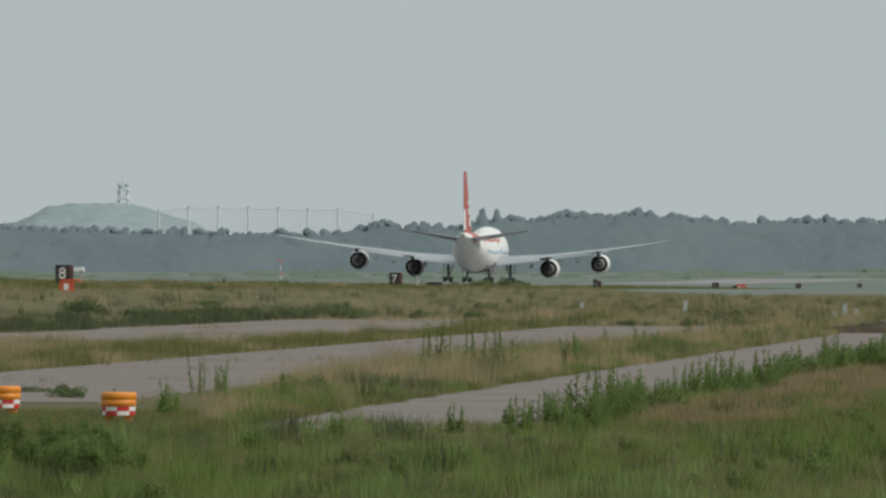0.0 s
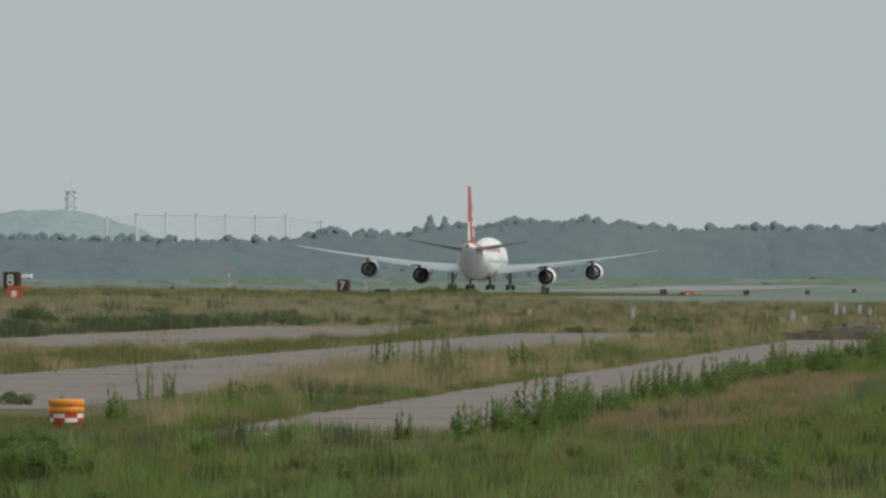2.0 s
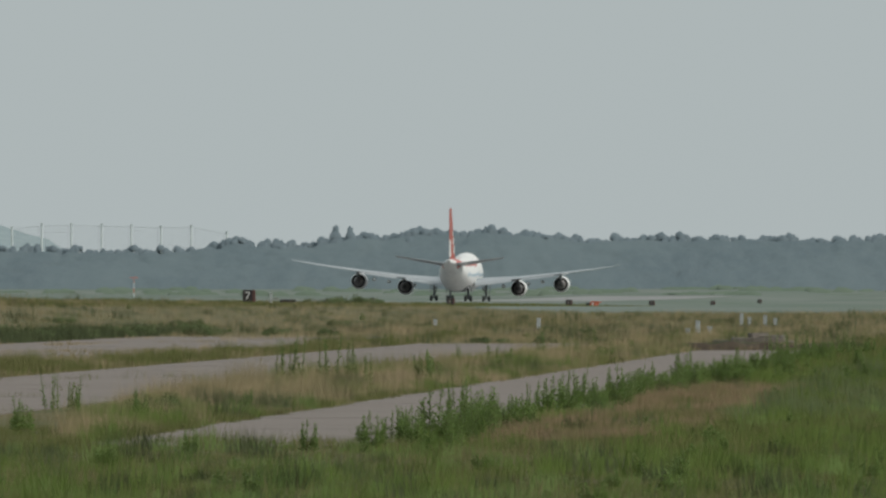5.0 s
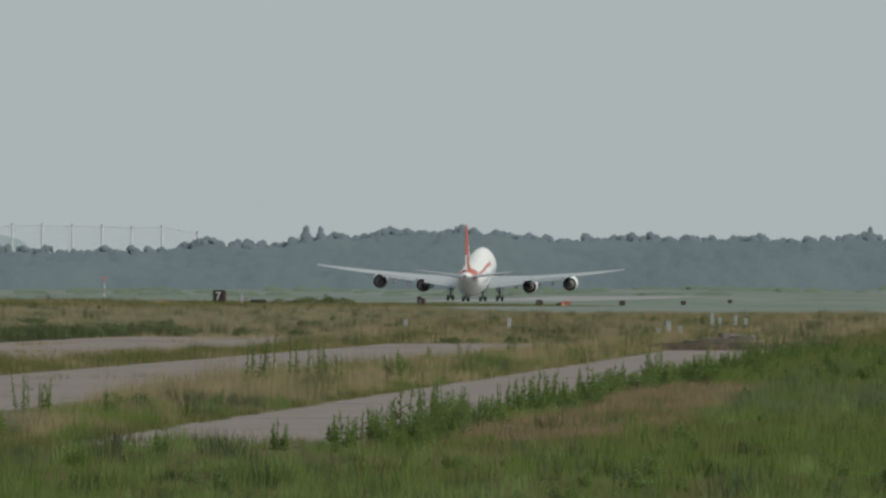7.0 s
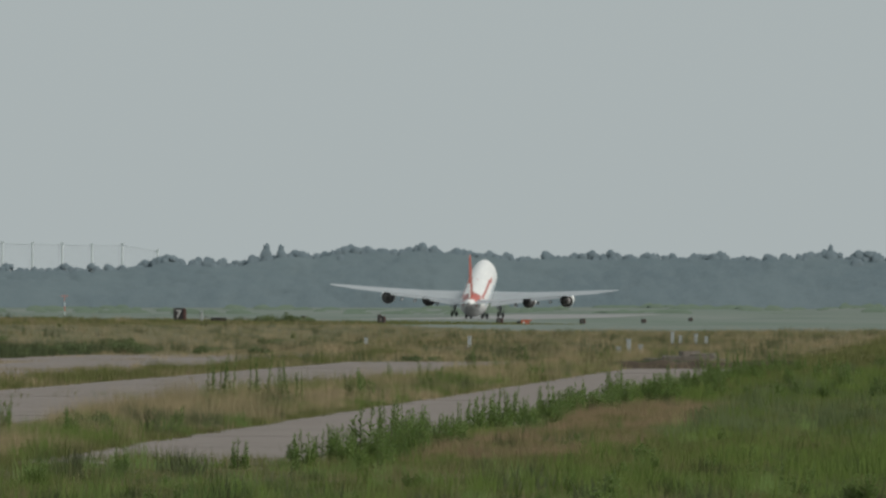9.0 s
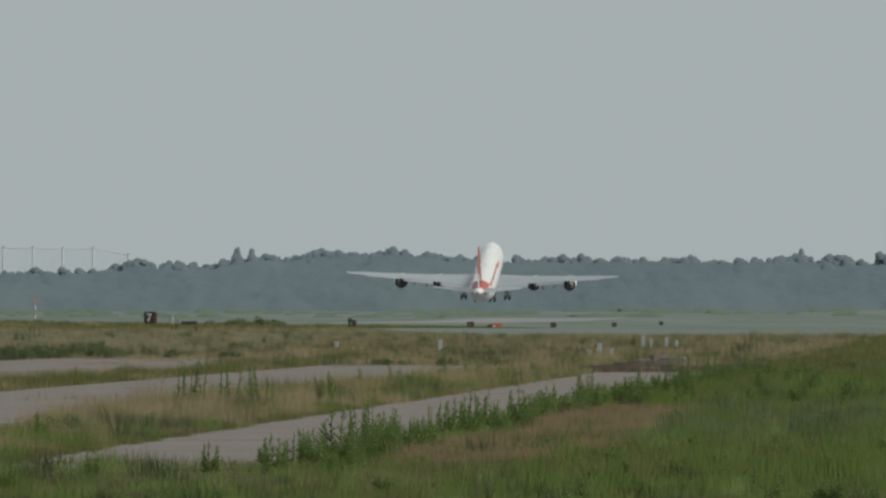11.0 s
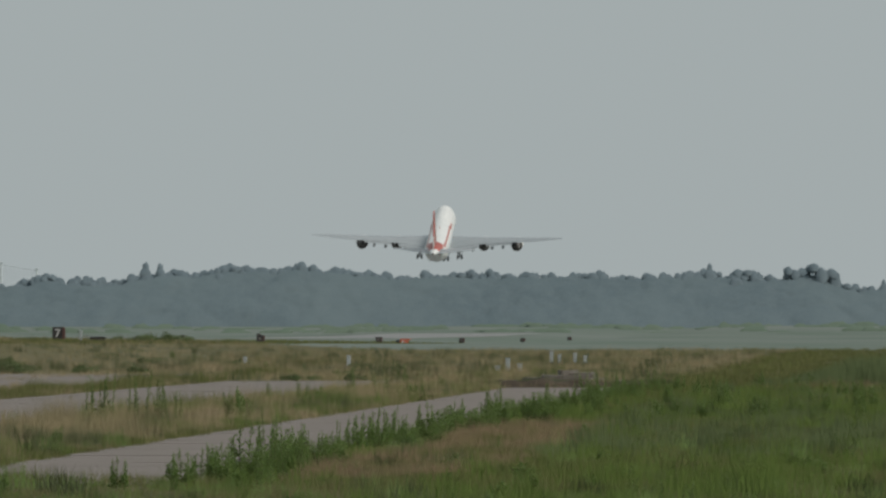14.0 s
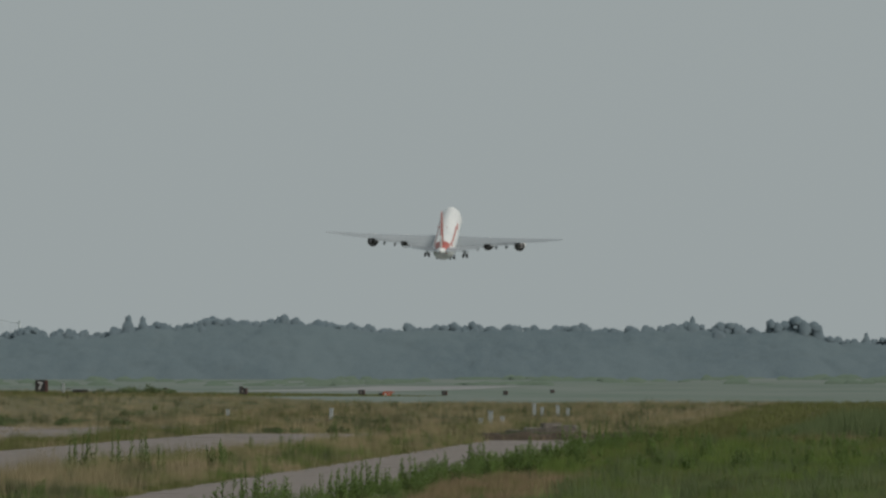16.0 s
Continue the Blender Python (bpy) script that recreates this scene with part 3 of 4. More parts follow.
def make_shrub(seed, wide, tall):
    rng = random.Random(seed)
    ob = thing("shrub", "dark green low shrub in dry grass", "shrub", group="shrubs in the dry field")
    bm = bmesh.new()
    for k in range(5):
        a = rng.uniform(0, 6.28)
        rod(bm, (0, 0, -0.05), (math.cos(a) * wide * 0.3, math.sin(a) * wide * 0.3, tall * 0.7), 0.025, 0.008, 6)
    part("branch", bm, M["stem"], ob)
    v, f = [], []
    for k in range(11):
        r = wide * rng.uniform(0.12, 0.26)
        h = tall * rng.uniform(0.25, 0.6)
        leaf_ball(rng, (rng.uniform(-0.6, 0.6) * wide, rng.uniform(-0.35, 0.35) * wide, h * 0.75), (r, r, h * 0.75), 150, 0.045, v, f)
    leaf_normals(build("foliage", v, f, M["shrub"], ob), 0.8, 0.7, 0.3, seed)
    return ob


def scatter_shrubs():
    a, b = make_shrub(5, 1.6, 0.8), make_shrub(6, 2.4, 0.75)
    # along the far edge of the third pavement, and in the field
    spots = [(0, -61.2, 540, 1.3), (1, -61.5, 600, 1.2), (1, -61, 640, 1.3), (1, -60.8, 655, 1.1), (0, -61, 575, 1.0), (1, -61.4, 520, 1.3), (0, -56.0, 652, 1.1), (0, -52, 655, 1.0),
             (0, -48, 650, 0.9), (0, -30, 566, 0.8), (1, -27, 570, 0.8), (1, -33, 568, 0.7), (1, -60.6, 585, 1.5), (1, -60.7, 612, 1.4), (1, -60.6, 628, 1.6), (1, -60.8, 648, 1.5), (1, -60.4, 668, 1.4), (1, -60.9, 690, 1.5), (0, -60.7, 602, 1.5), (0, -22.6, 250, 0.8), (1, -22.9, 262, 0.6),
             (1, -88, 1180, 1.6), (1, -87, 1240, 1.8), (0, -87.5, 1210, 2.0), (0, -68.5, 615, 1.6), (1, -66, 612, 1.2), (0, -28.6, 252, 0.45), (0, -27.6, 244, 0.4), (1, -29.8, 256, 0.35), (1, -70, 700, 0.9), (0, -66, 760, 0.9), (0, -60, 820, 0.9), (1, -50, 780, 0.8), (1, -38, 720, 0.8), (0, -34, 690, 0.7)]
    rng = random.Random(3)
    for i, (k, x, y, s) in enumerate(spots):
        m = pose(x, y, float(ground_height(x, y)), 0, 0, rng.uniform(0, 360))
        if i < 2:
            ob = (a, b)[k]
            ob.matrix_basis = m
        else:
            ob = copy_thing((a, b)[k], m)
        ob.scale = (s, s, s)


scatter_shrubs()


# ---- far woods, hill, mast and netting ----
FAR = 4000.0


def wood_top(x):
    """Height of the tree tops over the eye along the far wood."""
    return np.interp(x, [-520, -477, -450, -420, -380, -350, -328, -318, -300, -285, -270, -259, -243, -232, -218, -195, -170, -130, -110, -78, -70, -45, -36, -24, -10, 60],
                     [19, 18, 16.5, 16, 15.5, 15.5, 19, 18.5, 18, 20.5, 20.5, 22.5, 22.5, 23, 22, 19.5, 20.5, 20, 19.5, 20.5, 19.5, 19, 21, 15.5, 15.5, 15])


def clump(rng, centre, radii, verts, faces):
    """A lumpy mass of foliage."""
    bm = bmesh.new()
    bmesh.ops.create_icosphere(bm, subdivisions=2, radius=1.0)
    shift = Vector((rng.uniform(-50, 50), rng.uniform(-50, 50), rng.uniform(-50, 50)))
    s = len(verts)
    skin = []
    for v in bm.verts:
        k = 1 + 0.3 * noise.noise(v.co * 1.7 + shift) + 0.22 * noise.noise(v.co * 4.0 + shift)
        p = Vector(centre) + Vector((v.co.x * radii[0], v.co.y * radii[1], v.co.z * radii[2])) * k
        skin.append(p)
    verts += skin
    faces += [tuple(s + v.index for v in f.verts) for f in bm.faces]
    bm.free()


def make_tree(seed, tall, wide, shape):
    rng = random.Random(seed)
    ob = thing("tree", "broadleaf tree of the far wood, haze in its colour" if shape != "cone" else "pointed conifer of the far wood, haze in its colour", "tree", group="far wood")
    bm = bmesh.new()
    rod(bm, (0, 0, -0.3), (0, 0, tall * 0.8), tall * 0.018, tall * 0.006, 7)
    for k in range(6):
        a = k * 1.1 + rng.random()
        z = tall * rng.uniform(0.3, 0.65)
        rod(bm, (0, 0, z), (math.cos(a) * wide * 0.33, math.sin(a) * wide * 0.33, z + tall * 0.14), tall * 0.007, tall * 0.003, 5)
    part("trunk", bm, M["bark"], ob)
    v, f = [], []
    if shape == "cone":
        for k in range(9):
            t = k / 8
            r = wide * 0.5 * (1 - t) ** 0.8 + 0.9
            clump(rng, (rng.uniform(-0.3, 0.3), 0, tall * (0.15 + 0.81 * t)), (r, r, tall * 0.11), v, f)
    else:
        for k in range(7):
            t = (k + rng.random()) / 7
            r = wide * rng.uniform(0.17, 0.3)
            a = rng.uniform(0, 6.28)
            q = wide * 0.32 * rng.random() ** 0.5
            z = tall * (0.22 + 0.6 * t)
            clump(rng, (math.cos(a) * q, math.sin(a) * q, z), (r, r, tall * 0.15), v, f)
        for k in range(5):         # an uneven top
            r = wide * rng.uniform(0.1, 0.19)
            clump(rng, (rng.uniform(-0.24, 0.24) * wide, rng.uniform(-0.2, 0.2) * wide, tall * rng.uniform(0.8, 0.93)), (r, r, tall * rng.uniform(0.05, 0.1)), v, f)
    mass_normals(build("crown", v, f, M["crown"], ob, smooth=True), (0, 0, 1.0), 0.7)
    return ob


def make_wood():
    rng = random.Random(21)
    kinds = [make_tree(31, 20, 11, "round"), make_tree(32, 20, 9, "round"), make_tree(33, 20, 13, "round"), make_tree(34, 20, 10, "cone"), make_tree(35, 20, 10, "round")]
    used = set()

    def put(k, x, y, top):
        z = float(ground_height(x, y))
        s = (top + EYE - z) / 20.0
        m = pose(x, y, z, 0, 0, rng.uniform(0, 360))
        if k not in used:
            used.add(k)
            ob = kinds[k]
            ob.matrix_basis = m
        else:
            ob = copy_thing(kinds[k], m)
        ob.scale = (s * rng.uniform(0.9, 1.15), s, s)

    for y, down, step in ((3985, 0.0, 4.6), (3974, 1.2, 6.0)):
        x = -520.0
        while x < 60:
            put(rng.choice([0, 1, 2, 4]), x, y + rng.uniform(-5, 5), float(wood_top(x)) + 1.3 - down - 2.2 * rng.random())
            x += step * rng.uniform(0.7, 1.3)
    # single tops over the canopy
    for k, x, top in ((3, -290.5, 22.8), (3, -284.8, 22.4), (0, -259, 23.6), (2, -242, 23), (1, -232, 23.8), (3, -76, 22.2), (0, -64, 22), (1, -58, 20.5), (1, -45, 22), (4, -35.5, 23.6), (0, -31, 22.2),
                      (3, -10, 16.5), (4, -328, 20.0), (2, -214, 22.5)):
        put(k, x, 3968, top)
    # the closed canopy below the tops, rising from the wood's edge; low relief flattens its tone like haze
    xs = np.arange(-620, 131, 1.2)
    ts = np.linspace(0, 1, 36)
    gx, gt = np.meshgrid(xs, ts)
    gy = 3936 + 28 * gt + 4 * value_noise(gx, gt * 30, 9, 61)
    base = ground_height(gx, gy) - 0.4
    lump = np.zeros_like(gx)
    crowns = np.random.default_rng(64)
    for cx, ct, r in zip(crowns.uniform(-620, 130, 1500), crowns.uniform(0, 1.02, 1500), crowns.uniform(2.6, 5.2, 1500)):
        i0, i1 = np.searchsorted(xs, (cx - r, cx + r))
        d = ((gx[:, i0:i1] - cx) / r) ** 2 + ((gt[:, i0:i1] - ct) * 24 / r) ** 2
        lump[:, i0:i1] = np.maximum(lump[:, i0:i1], np.sqrt(np.clip(1 - d, 0, 1)) * r * 0.55)
    lump += 0.9 * value_noise(gx, gt * 40, 2.4, 63) + 0.5 * value_noise(gx, gt * 40, 1.5, 65) - 1.6
    top = wood_top(gx) + EYE - 2.6
    z = base + (top - base) * gt ** 0.85 + 0.5 * lump * np.clip(gt * 5, 0.2, 1)
    gy = gy - 0.5 * lump
    front = np.stack([gx, gy, z], -1).reshape(-1, 3)
    back = np.stack([xs, np.full(len(xs), 4030.0), np.full(len(xs), 1.0)], -1)
    verts = np.concatenate([front, back])
    k = len(xs)
    faces = [(r * k + i, r * k + i + 1, (r + 1) * k + i + 1, (r + 1) * k + i) for r in range(36) for i in range(k - 1)]
    tagged(mass_normals(build("woodland", verts, faces, M["canopy"], smooth=True), (0, -0.5, 1.0), 0.4), "dense woodland closing the airfield, haze in its colour", "woodland", kind="stuff")


make_wood()


def make_scrub():
    """Low hedges and bushes on the far field before the wood."""
    g = random.Random(17)
    v, f = [], []
    for k in range(110):
        y = g.uniform(3250, 3905)
        x = g.uniform(-560, 60) if g.random() < 0.8 else g.uniform(-200, 40)
        wide, tall = g.uniform(3, 14), g.uniform(0.6, 2.6)
        z = float(ground_height(x, y))
        for j in range(int(wide * 0.3) + 1):
            clump(g, (x + g.uniform(-wide, wide), y + g.uniform(-2, 2), z - 0.1), (g.uniform(2, 4.5), 2.0, tall * 0.7), v, f)
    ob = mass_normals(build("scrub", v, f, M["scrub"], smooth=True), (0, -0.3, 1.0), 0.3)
    tagged(ob, "low scrub scattered before the wood, haze in its colour", "scrub", kind="stuff")


make_scrub()


def make_hill():
    xs = np.linspace(-760, -380, 96)
    ys = np.linspace(4560, 4900, 30)
    s = 4700 / 18500.0
    gx, gy = np.meshgrid(xs, ys)
    prof = np.interp(gx / s + 2208, [-600, -80, 40, 90, 150, 205, 260, 320, 345, 420], [14, 18, 22, 29, 29.5, 29.5, 26.5, 22, 17, 6])
    z = prof * np.clip(1 - ((gy - 4720) / 165) ** 2, 0, 1) ** 0.6 + 2 * value_noise(gx, gy, 9, 4) + 1.2 * value_noise(gx, gy, 4, 9)
    verts = np.stack([gx, gy, z + 2], -1).reshape(-1, 3)
    k = len(xs)
    faces = [(j * k + i, j * k + i + 1, (j + 1) * k + i + 1, (j + 1) * k + i) for j in range(len(ys) - 1) for i in range(k - 1)]
    tagged(build("hill", verts, faces, M["hill"], smooth=True), "wooded hill with the haze's pale blue-grey in its colour", "hill", kind="structure")


make_hill()


def make_mast():
    x, y = (205 - 2208) * 4700 / 18500, 4720
    ob = thing("radio_tower", "pale lattice radio tower with platforms on a hill", "tower", pose(x, y, 29))
    ob.scale = (1.5, 1.5, 1.38)
    for sx in (-1, 1):
        for sy in (-1, 1):
            part("leg", rod(bmesh.new(), (sx * 1.9, sy * 1.9, -3), (sx * 1.1, sy * 1.1, 10), 0.35, 0.3, 6), M["mast"], ob)
    for z in (1.5, 4.5, 7.5, 9.5):
        bm = box(bmesh.new(), -2.0, 2.0, -2.0, 2.0, z, z + 0.45)
        part("platform", bm, M["mast"], ob)
    for z in (-1, 2, 5, 8):
        bm = bmesh.new()
        for sx in (-1, 1):
            rod(bm, (-1.8 * sx, -1.7, z - 1), (1.6 * sx, -1.5, z + 2), 0.15, 0.15, 5)
        part("brace", bm, M["mast"], ob)
    part("antenna", rod(bmesh.new(), (0, 0, 9.8), (0, 0, 13.5), 0.25, 0.12, 6), M["mast"], ob)


make_mast()


def make_net():
    s = 4400 / 18500.0
    first = None
    px = [277, 330, 383, 437, 490, 543, 597, 660]
    top = [372, 366, 366, 367, 368, 370, 369, 380]
    for a, b in zip(px, top):
        h = 3 + (480 - b) * s
        m = pose((a - 2208) * s, 4400, 3.8)
        ob = thing("net_pole", "tall pale steel net pole of a driving range", "pole", m, group="net poles")
        part("shaft", rod(bmesh.new(), (0, 0, -0.5), (0, 0, h - 3.8), 0.55, 0.42, 8), M["mast"], ob)
        part("cap", box(bmesh.new(), -0.7, 0.7, -0.5, 0.5, h - 3.9, h - 3.4), M["mast"], ob)
    bm = bmesh.new()
    for i in range(len(px) - 1):
        x0, x1 = (px[i] - 2208) * s, (px[i + 1] - 2208) * s
        z0, z1 = 3 + (480 - top[i] - 3) * s, 3 + (480 - top[i + 1] - 3) * s
        for k in range(9):
            rod(bm, (x0, 4400.7, z0 - k * 1.4), (x1, 4400.7, z1 - k * 1.4), 0.035 if k else 0.09, None, 4)
        for k in range(1, 8):
            t = k / 8
            rod(bm, (x0 + (x1 - x0) * t, 4400.7, z0 + (z1 - z0) * t), (x0 + (x1 - x0) * t, 4400.7, 3.8), 0.03, None, 4)
    me = bpy.data.meshes.new("range_net")
    bm.to_mesh(me)
    bm.free()
    me.materials.append(M["net"])
    tagged(new("range_net", me), "fine pale netting hung between tall poles", "net")


make_net()


# ---- runway signs ----
def text_mesh(body, size, depth):
    cu = bpy.data.curves.new("numeral", "FONT")
    cu.body, cu.size, cu.extrude = body, size, depth
    cu.align_x, cu.align_y = "CENTER", "CENTER"
    cu.offset = 0.006 * size
    tmp = bpy.data.objects.new("numeral", cu)
    scene.collection.objects.link(tmp)
    me = bpy.data.meshes.new_from_object(tmp.evaluated_get(bpy.context.evaluated_depsgraph_get()))
    bpy.data.objects.remove(tmp)
    return me


def distance_sign(x, y, number, facing=0, scale=1.0):
    z = float(ground_height(x, y))
    label = "black runway distance sign with white numeral %s and red-brown side" % number if number else "dark red runway distance sign seen from afar"
    ob = thing("distance_sign", label, "sign", pose(x, y, z, 0, 0, facing), group="runway distance signs")
    part("body", box(bmesh.new(), -0.56, 0.66, -0.02, 0.55, 0.18, 1.5, 0.09), M["signred"], ob, "red-brown housing")
    part("face", box(bmesh.new(), -0.6, 0.42, -0.09, -0.03, 0.2, 1.5, 0.02), M["black"], ob, "black face")
    for sx in (-0.4, 0.4):
        part("leg", rod(bmesh.new(), (sx, 0.25, -0.3), (sx, 0.25, 0.25), 0.05), M["steel"], ob)
    if number:
        me = text_mesh(number, 1.12, 0.01)
        me.materials.append(M["signwhite"])
        n = new("numeral", me)
        n.parent, n["label"] = ob, "white numeral"
        n.matrix_basis = pose(-0.09, -0.105, 0.86, 90, 0, 0)
    else:
        ob.scale = (0.85, 0.85, 0.68)
        part("numeral_bar", box(bmesh.new(), -0.25, 0.05, -0.105, -0.095, 0.6, 1.15), M["rubble"], ob, "dim unreadable grey bar")
    return ob


A_SIGN = 85.3
for number, px in (("8", 107), ("7", 699), ("", 1058), ("", 1268), ("", 1415), ("", 1523), ("", 1606)):
    distance_sign(-A_SIGN, A_SIGN * 18500 / (2208 - px), number)
for k in range(5):
    y = 1671 + 304 * k
    distance_sign(-180, y, "")


def marker_box(x, y):
    ob = thing("runway_marker", "low orange-red and white marker block in grass", "marker", pose(x, y, float(ground_height(x, y))))
    part("body", box(bmesh.new(), -0.5, 0.5, -0.2, 0.2, -0.05, 0.62, 0.04), M["orangered"], ob)
    part("top_plate", box(bmesh.new(), -0.45, 0.95, -0.24, 0.24, 0.63, 0.8, 0.02), M["orangered"], ob)
    part("stripe", box(bmesh.new(), -0.18, 0.16, -0.215, -0.203, 0.1, 0.5), M["reflect"], ob, "white stripe")


marker_box(-79.3, 700)


# ---- barricade drums ----
def barricade(x, y):
    ob = thing("barricade_drum", "orange plastic barricade drum with red and white sheeting", "barricade", pose(x, y, 0.02), group="barricade drums")
    ob.scale = (0.93, 0.93, 0.88)
    prof = [(0.30, 0.12), (0.325, 0.13), (0.33, 0.34), (0.355, 0.36), (0.36, 0.46), (0.345, 0.475), (0.345, 0.495), (0.36, 0.51), (0.365, 0.62), (0.34, 0.655), (0.30, 0.66)]
    k = 28
    rings = [[(r * 1.06 * math.cos(i * 2 * math.pi / k), r * math.sin(i * 2 * math.pi / k), z) for i in range(k)] for r, z in prof]
    v, f = loft(rings)
    build("drum", v, f, M["orange"], ob, "orange plastic drum", smooth=True)
    for s in range(8):
        a0 = s * math.pi / 4
        for row, (low, high) in enumerate(((0.14, 0.236), (0.239, 0.335))):
            v = []
            for j in range(5):
                a = a0 + j * math.pi / 16
                for z in (low, high):
                    r = 0.335 + (z - 0.14) * 0.036
                    v.append((r * 1.06 * math.cos(a), r * math.sin(a), z))
            f = [(2 * j, 2 * j + 2, 2 * j + 3, 2 * j + 1) for j in range(4)]
            red = (s + row) % 2
            build("sheeting", v, f, M["redsheet"] if red else M["reflect"], ob, "red sheeting" if red else "white sheeting")
    for sx in (-0.2, 0.2):
        part("foot", box(bmesh.new(), sx - 0.08, sx + 0.08, -0.15, 0.15, -0.02, 0.125, 0.02), M["orange"], ob)


barricade(-22.3, 206)
barricade(-25.9, 217)


# ---- small things in the field ----
def marker_post(x, y, tall, pale=True):
    z = float(ground_height(x, y))
    ob = thing("marker_post", "pale marker post on a concrete foot", "post", pose(x, y, z), group="pale posts in the field")
    part("shaft", box(bmesh.new(), -0.13, 0.13, -0.08, 0.08, -0.05, tall, 0.02), M["post"], ob)
    part("cap", box(bmesh.new(), -0.17, 0.17, -0.11, 0.11, tall, tall + 0.07, 0.02), M["post"], ob)
    part("foot", box(bmesh.new(), -0.4, 0.4, -0.3, 0.3, -0.05, 0.16, 0.03), M["rubble"], ob, "grey concrete foot")


for x, y, tall in ((-24.6, 640, 1.2), (-24.1, 646, 0.75), (-25.3, 642, 0.6), (-27.4, 800, 1.3), (-26.9, 803, 0.9), (-25.6, 800, 1.1), (-25.0, 806, 0.8), (-39.2, 730, 1.1), (-50.9, 800, 0.7), (-86.0, 1083, 1.5)):
    marker_post(x, y, tall * 0.78)


def rubble_block(x, y, wide, deep, tall, turn):
    rng = random.Random(round(x * 10 + y))
    bm = box(bmesh.new(), -wide / 2, wide / 2, -deep / 2, deep / 2, -0.1, tall, 0.05)
    for v in bm.verts:
        v.co += Vector((rng.uniform(-0.05, 0.05), rng.uniform(-0.05, 0.05), rng.uniform(-0.05, 0.05) if v.co.z > 0 else 0))
    me = bpy.data.meshes.new("concrete_block")
    bm.to_mesh(me)
    bm.free()
    me.materials.append(M["rubble"])
    ob = new("concrete_block", me)
    ob.matrix_basis = pose(x, y, float(ground_height(x, y)), 0, 0, turn)
    tagged(ob, "broken old concrete block lying in dry grass", "concrete block", group="concrete blocks")


for b in ((-17.0, 516, 2.3, 1.6, 0.55, 8), (-15.6, 519, 1.0, 1.2, 0.35, -12), (-18.6, 522, 1.3, 1.0, 0.4, 20), (-16.6, 530, 1.3, 1.2, 0.6, -5), (-17.8, 545, 1.0, 1.0, 0.7, 14), (-19.6, 512, 0.9, 0.8, 0.3, 30), (-14.2, 512, 0.8, 0.9, 0.3, 5)):
    rubble_block(*b)


def soil_bank(u0, u1, y, tall):
    """A low dark bank across the end of a pavement, added for a dark band of unknown make."""
    xs, ts = np.linspace(-u1, -u0, 60), np.linspace(0, 1, 9)
    gx, gt = np.meshgrid(xs, ts)
    z = np.sin(gt * math.pi) ** 0.7 * tall * (0.45 + 0.9 * value_noise(gx, gt * 3, 0.8, 81)) - 0.03
    verts = np.stack([gx, y + 1.6 * gt + 0.5 * value_noise(gx, gt, 1.1, 82), z], -1).reshape(-1, 3)
    faces = [(j * 60 + i, j * 60 + i + 1, (j + 1) * 60 + i + 1, (j + 1) * 60 + i) for j in range(8) for i in range(59)]
    tagged(build("soil_bank", verts, faces, M["darkband"], smooth=True), "low dark bank at a pavement's end", "soil bank")


soil_bank(12.4, 19.6, 500.6, 0.4)


def low_cabinet(x, y):
    ob = thing("ground_cabinet", "low dark equipment cabinet beside the runway", "cabinet", pose(x, y, float(ground_height(x, y))))
    part("body", box(bmesh.new(), -0.8, 0.8, -0.35, 0.35, 0.05, 0.55, 0.04), M["black"], ob)
    part("lid", box(bmesh.new(), -0.86, 0.86, -0.4, 0.4, 0.55, 0.62, 0.02), M["steel"], ob)
    part("plinth", box(bmesh.new(), -0.7, 0.7, -0.3, 0.3, -0.1, 0.05), M["rubble"], ob)


low_cabinet(-85.4, 1098)
low_cabinet(-86.2, 1770)


def white_van(x, y):
    ob = thing("service_van", "small white van standing in for an unclear far shape", "van", pose(x, y, float(ground_height(x, y)), 0, 0, 80))
    v, f = loft([[(sx * 0.95, y0, z) for sx, z in ((-1, 0.35), (1, 0.35), (1, zt * 0.6), (0.86, zt), (-0.86, zt), (-1, zt * 0.6))] for y0, zt in ((-2.3, 1.8), (-2.2, 2.0), (0.9, 2.0), (1.6, 1.35), (2.35, 1.1))])
    build("body", v, f, M["white"], ob)
    for sx in (-0.9, 0.9):
        for sy in (-1.4, 1.5):
            part("wheel", rod(bmesh.new(), (sx - 0.1, sy, 0.33), (sx + 0.1, sy, 0.33), 0.34, None, 16), M["tyre"], ob)
    part("windscreen", box(bmesh.new(), -0.75, 0.75, 1.12, 1.2, 1.35, 1.85, 0.02), M["dark"], ob, "dark windscreen")


def banded_mast(x, y, tall):
    ob = thing("banded_mast", "thin red and white banded airfield mast", "mast", pose(x, y, float(ground_height(x, y))))
    for k in range(5):
        part("band", rod(bmesh.new(), (0, 0, tall * k / 5 - 0.05), (0, 0, tall * (k + 1) / 5 - 0.05), 0.14 - 0.015 * k, 0.13 - 0.015 * k, 10), M["mast"] if k % 2 else M["pink"], ob, "white band" if k % 2 else "pale red band")
    part("crossarm", box(bmesh.new(), -0.9, 0.9, -0.08, 0.08, tall - 0.1, tall + 0.08, 0.02), M["pink"], ob)
    part("foot", box(bmesh.new(), -0.5, 0.5, -0.5, 0.5, -0.1, 0.2, 0.04), M["rubble"], ob)


banded_mast(-213, 2300, 5.6)
# van added for an unclear white shape, placed to fit the camera's view
white_van(-437, 3895)
for x, y in ((-84.6, 1745), (-84.9, 1760)):
    marker_box(x, y)


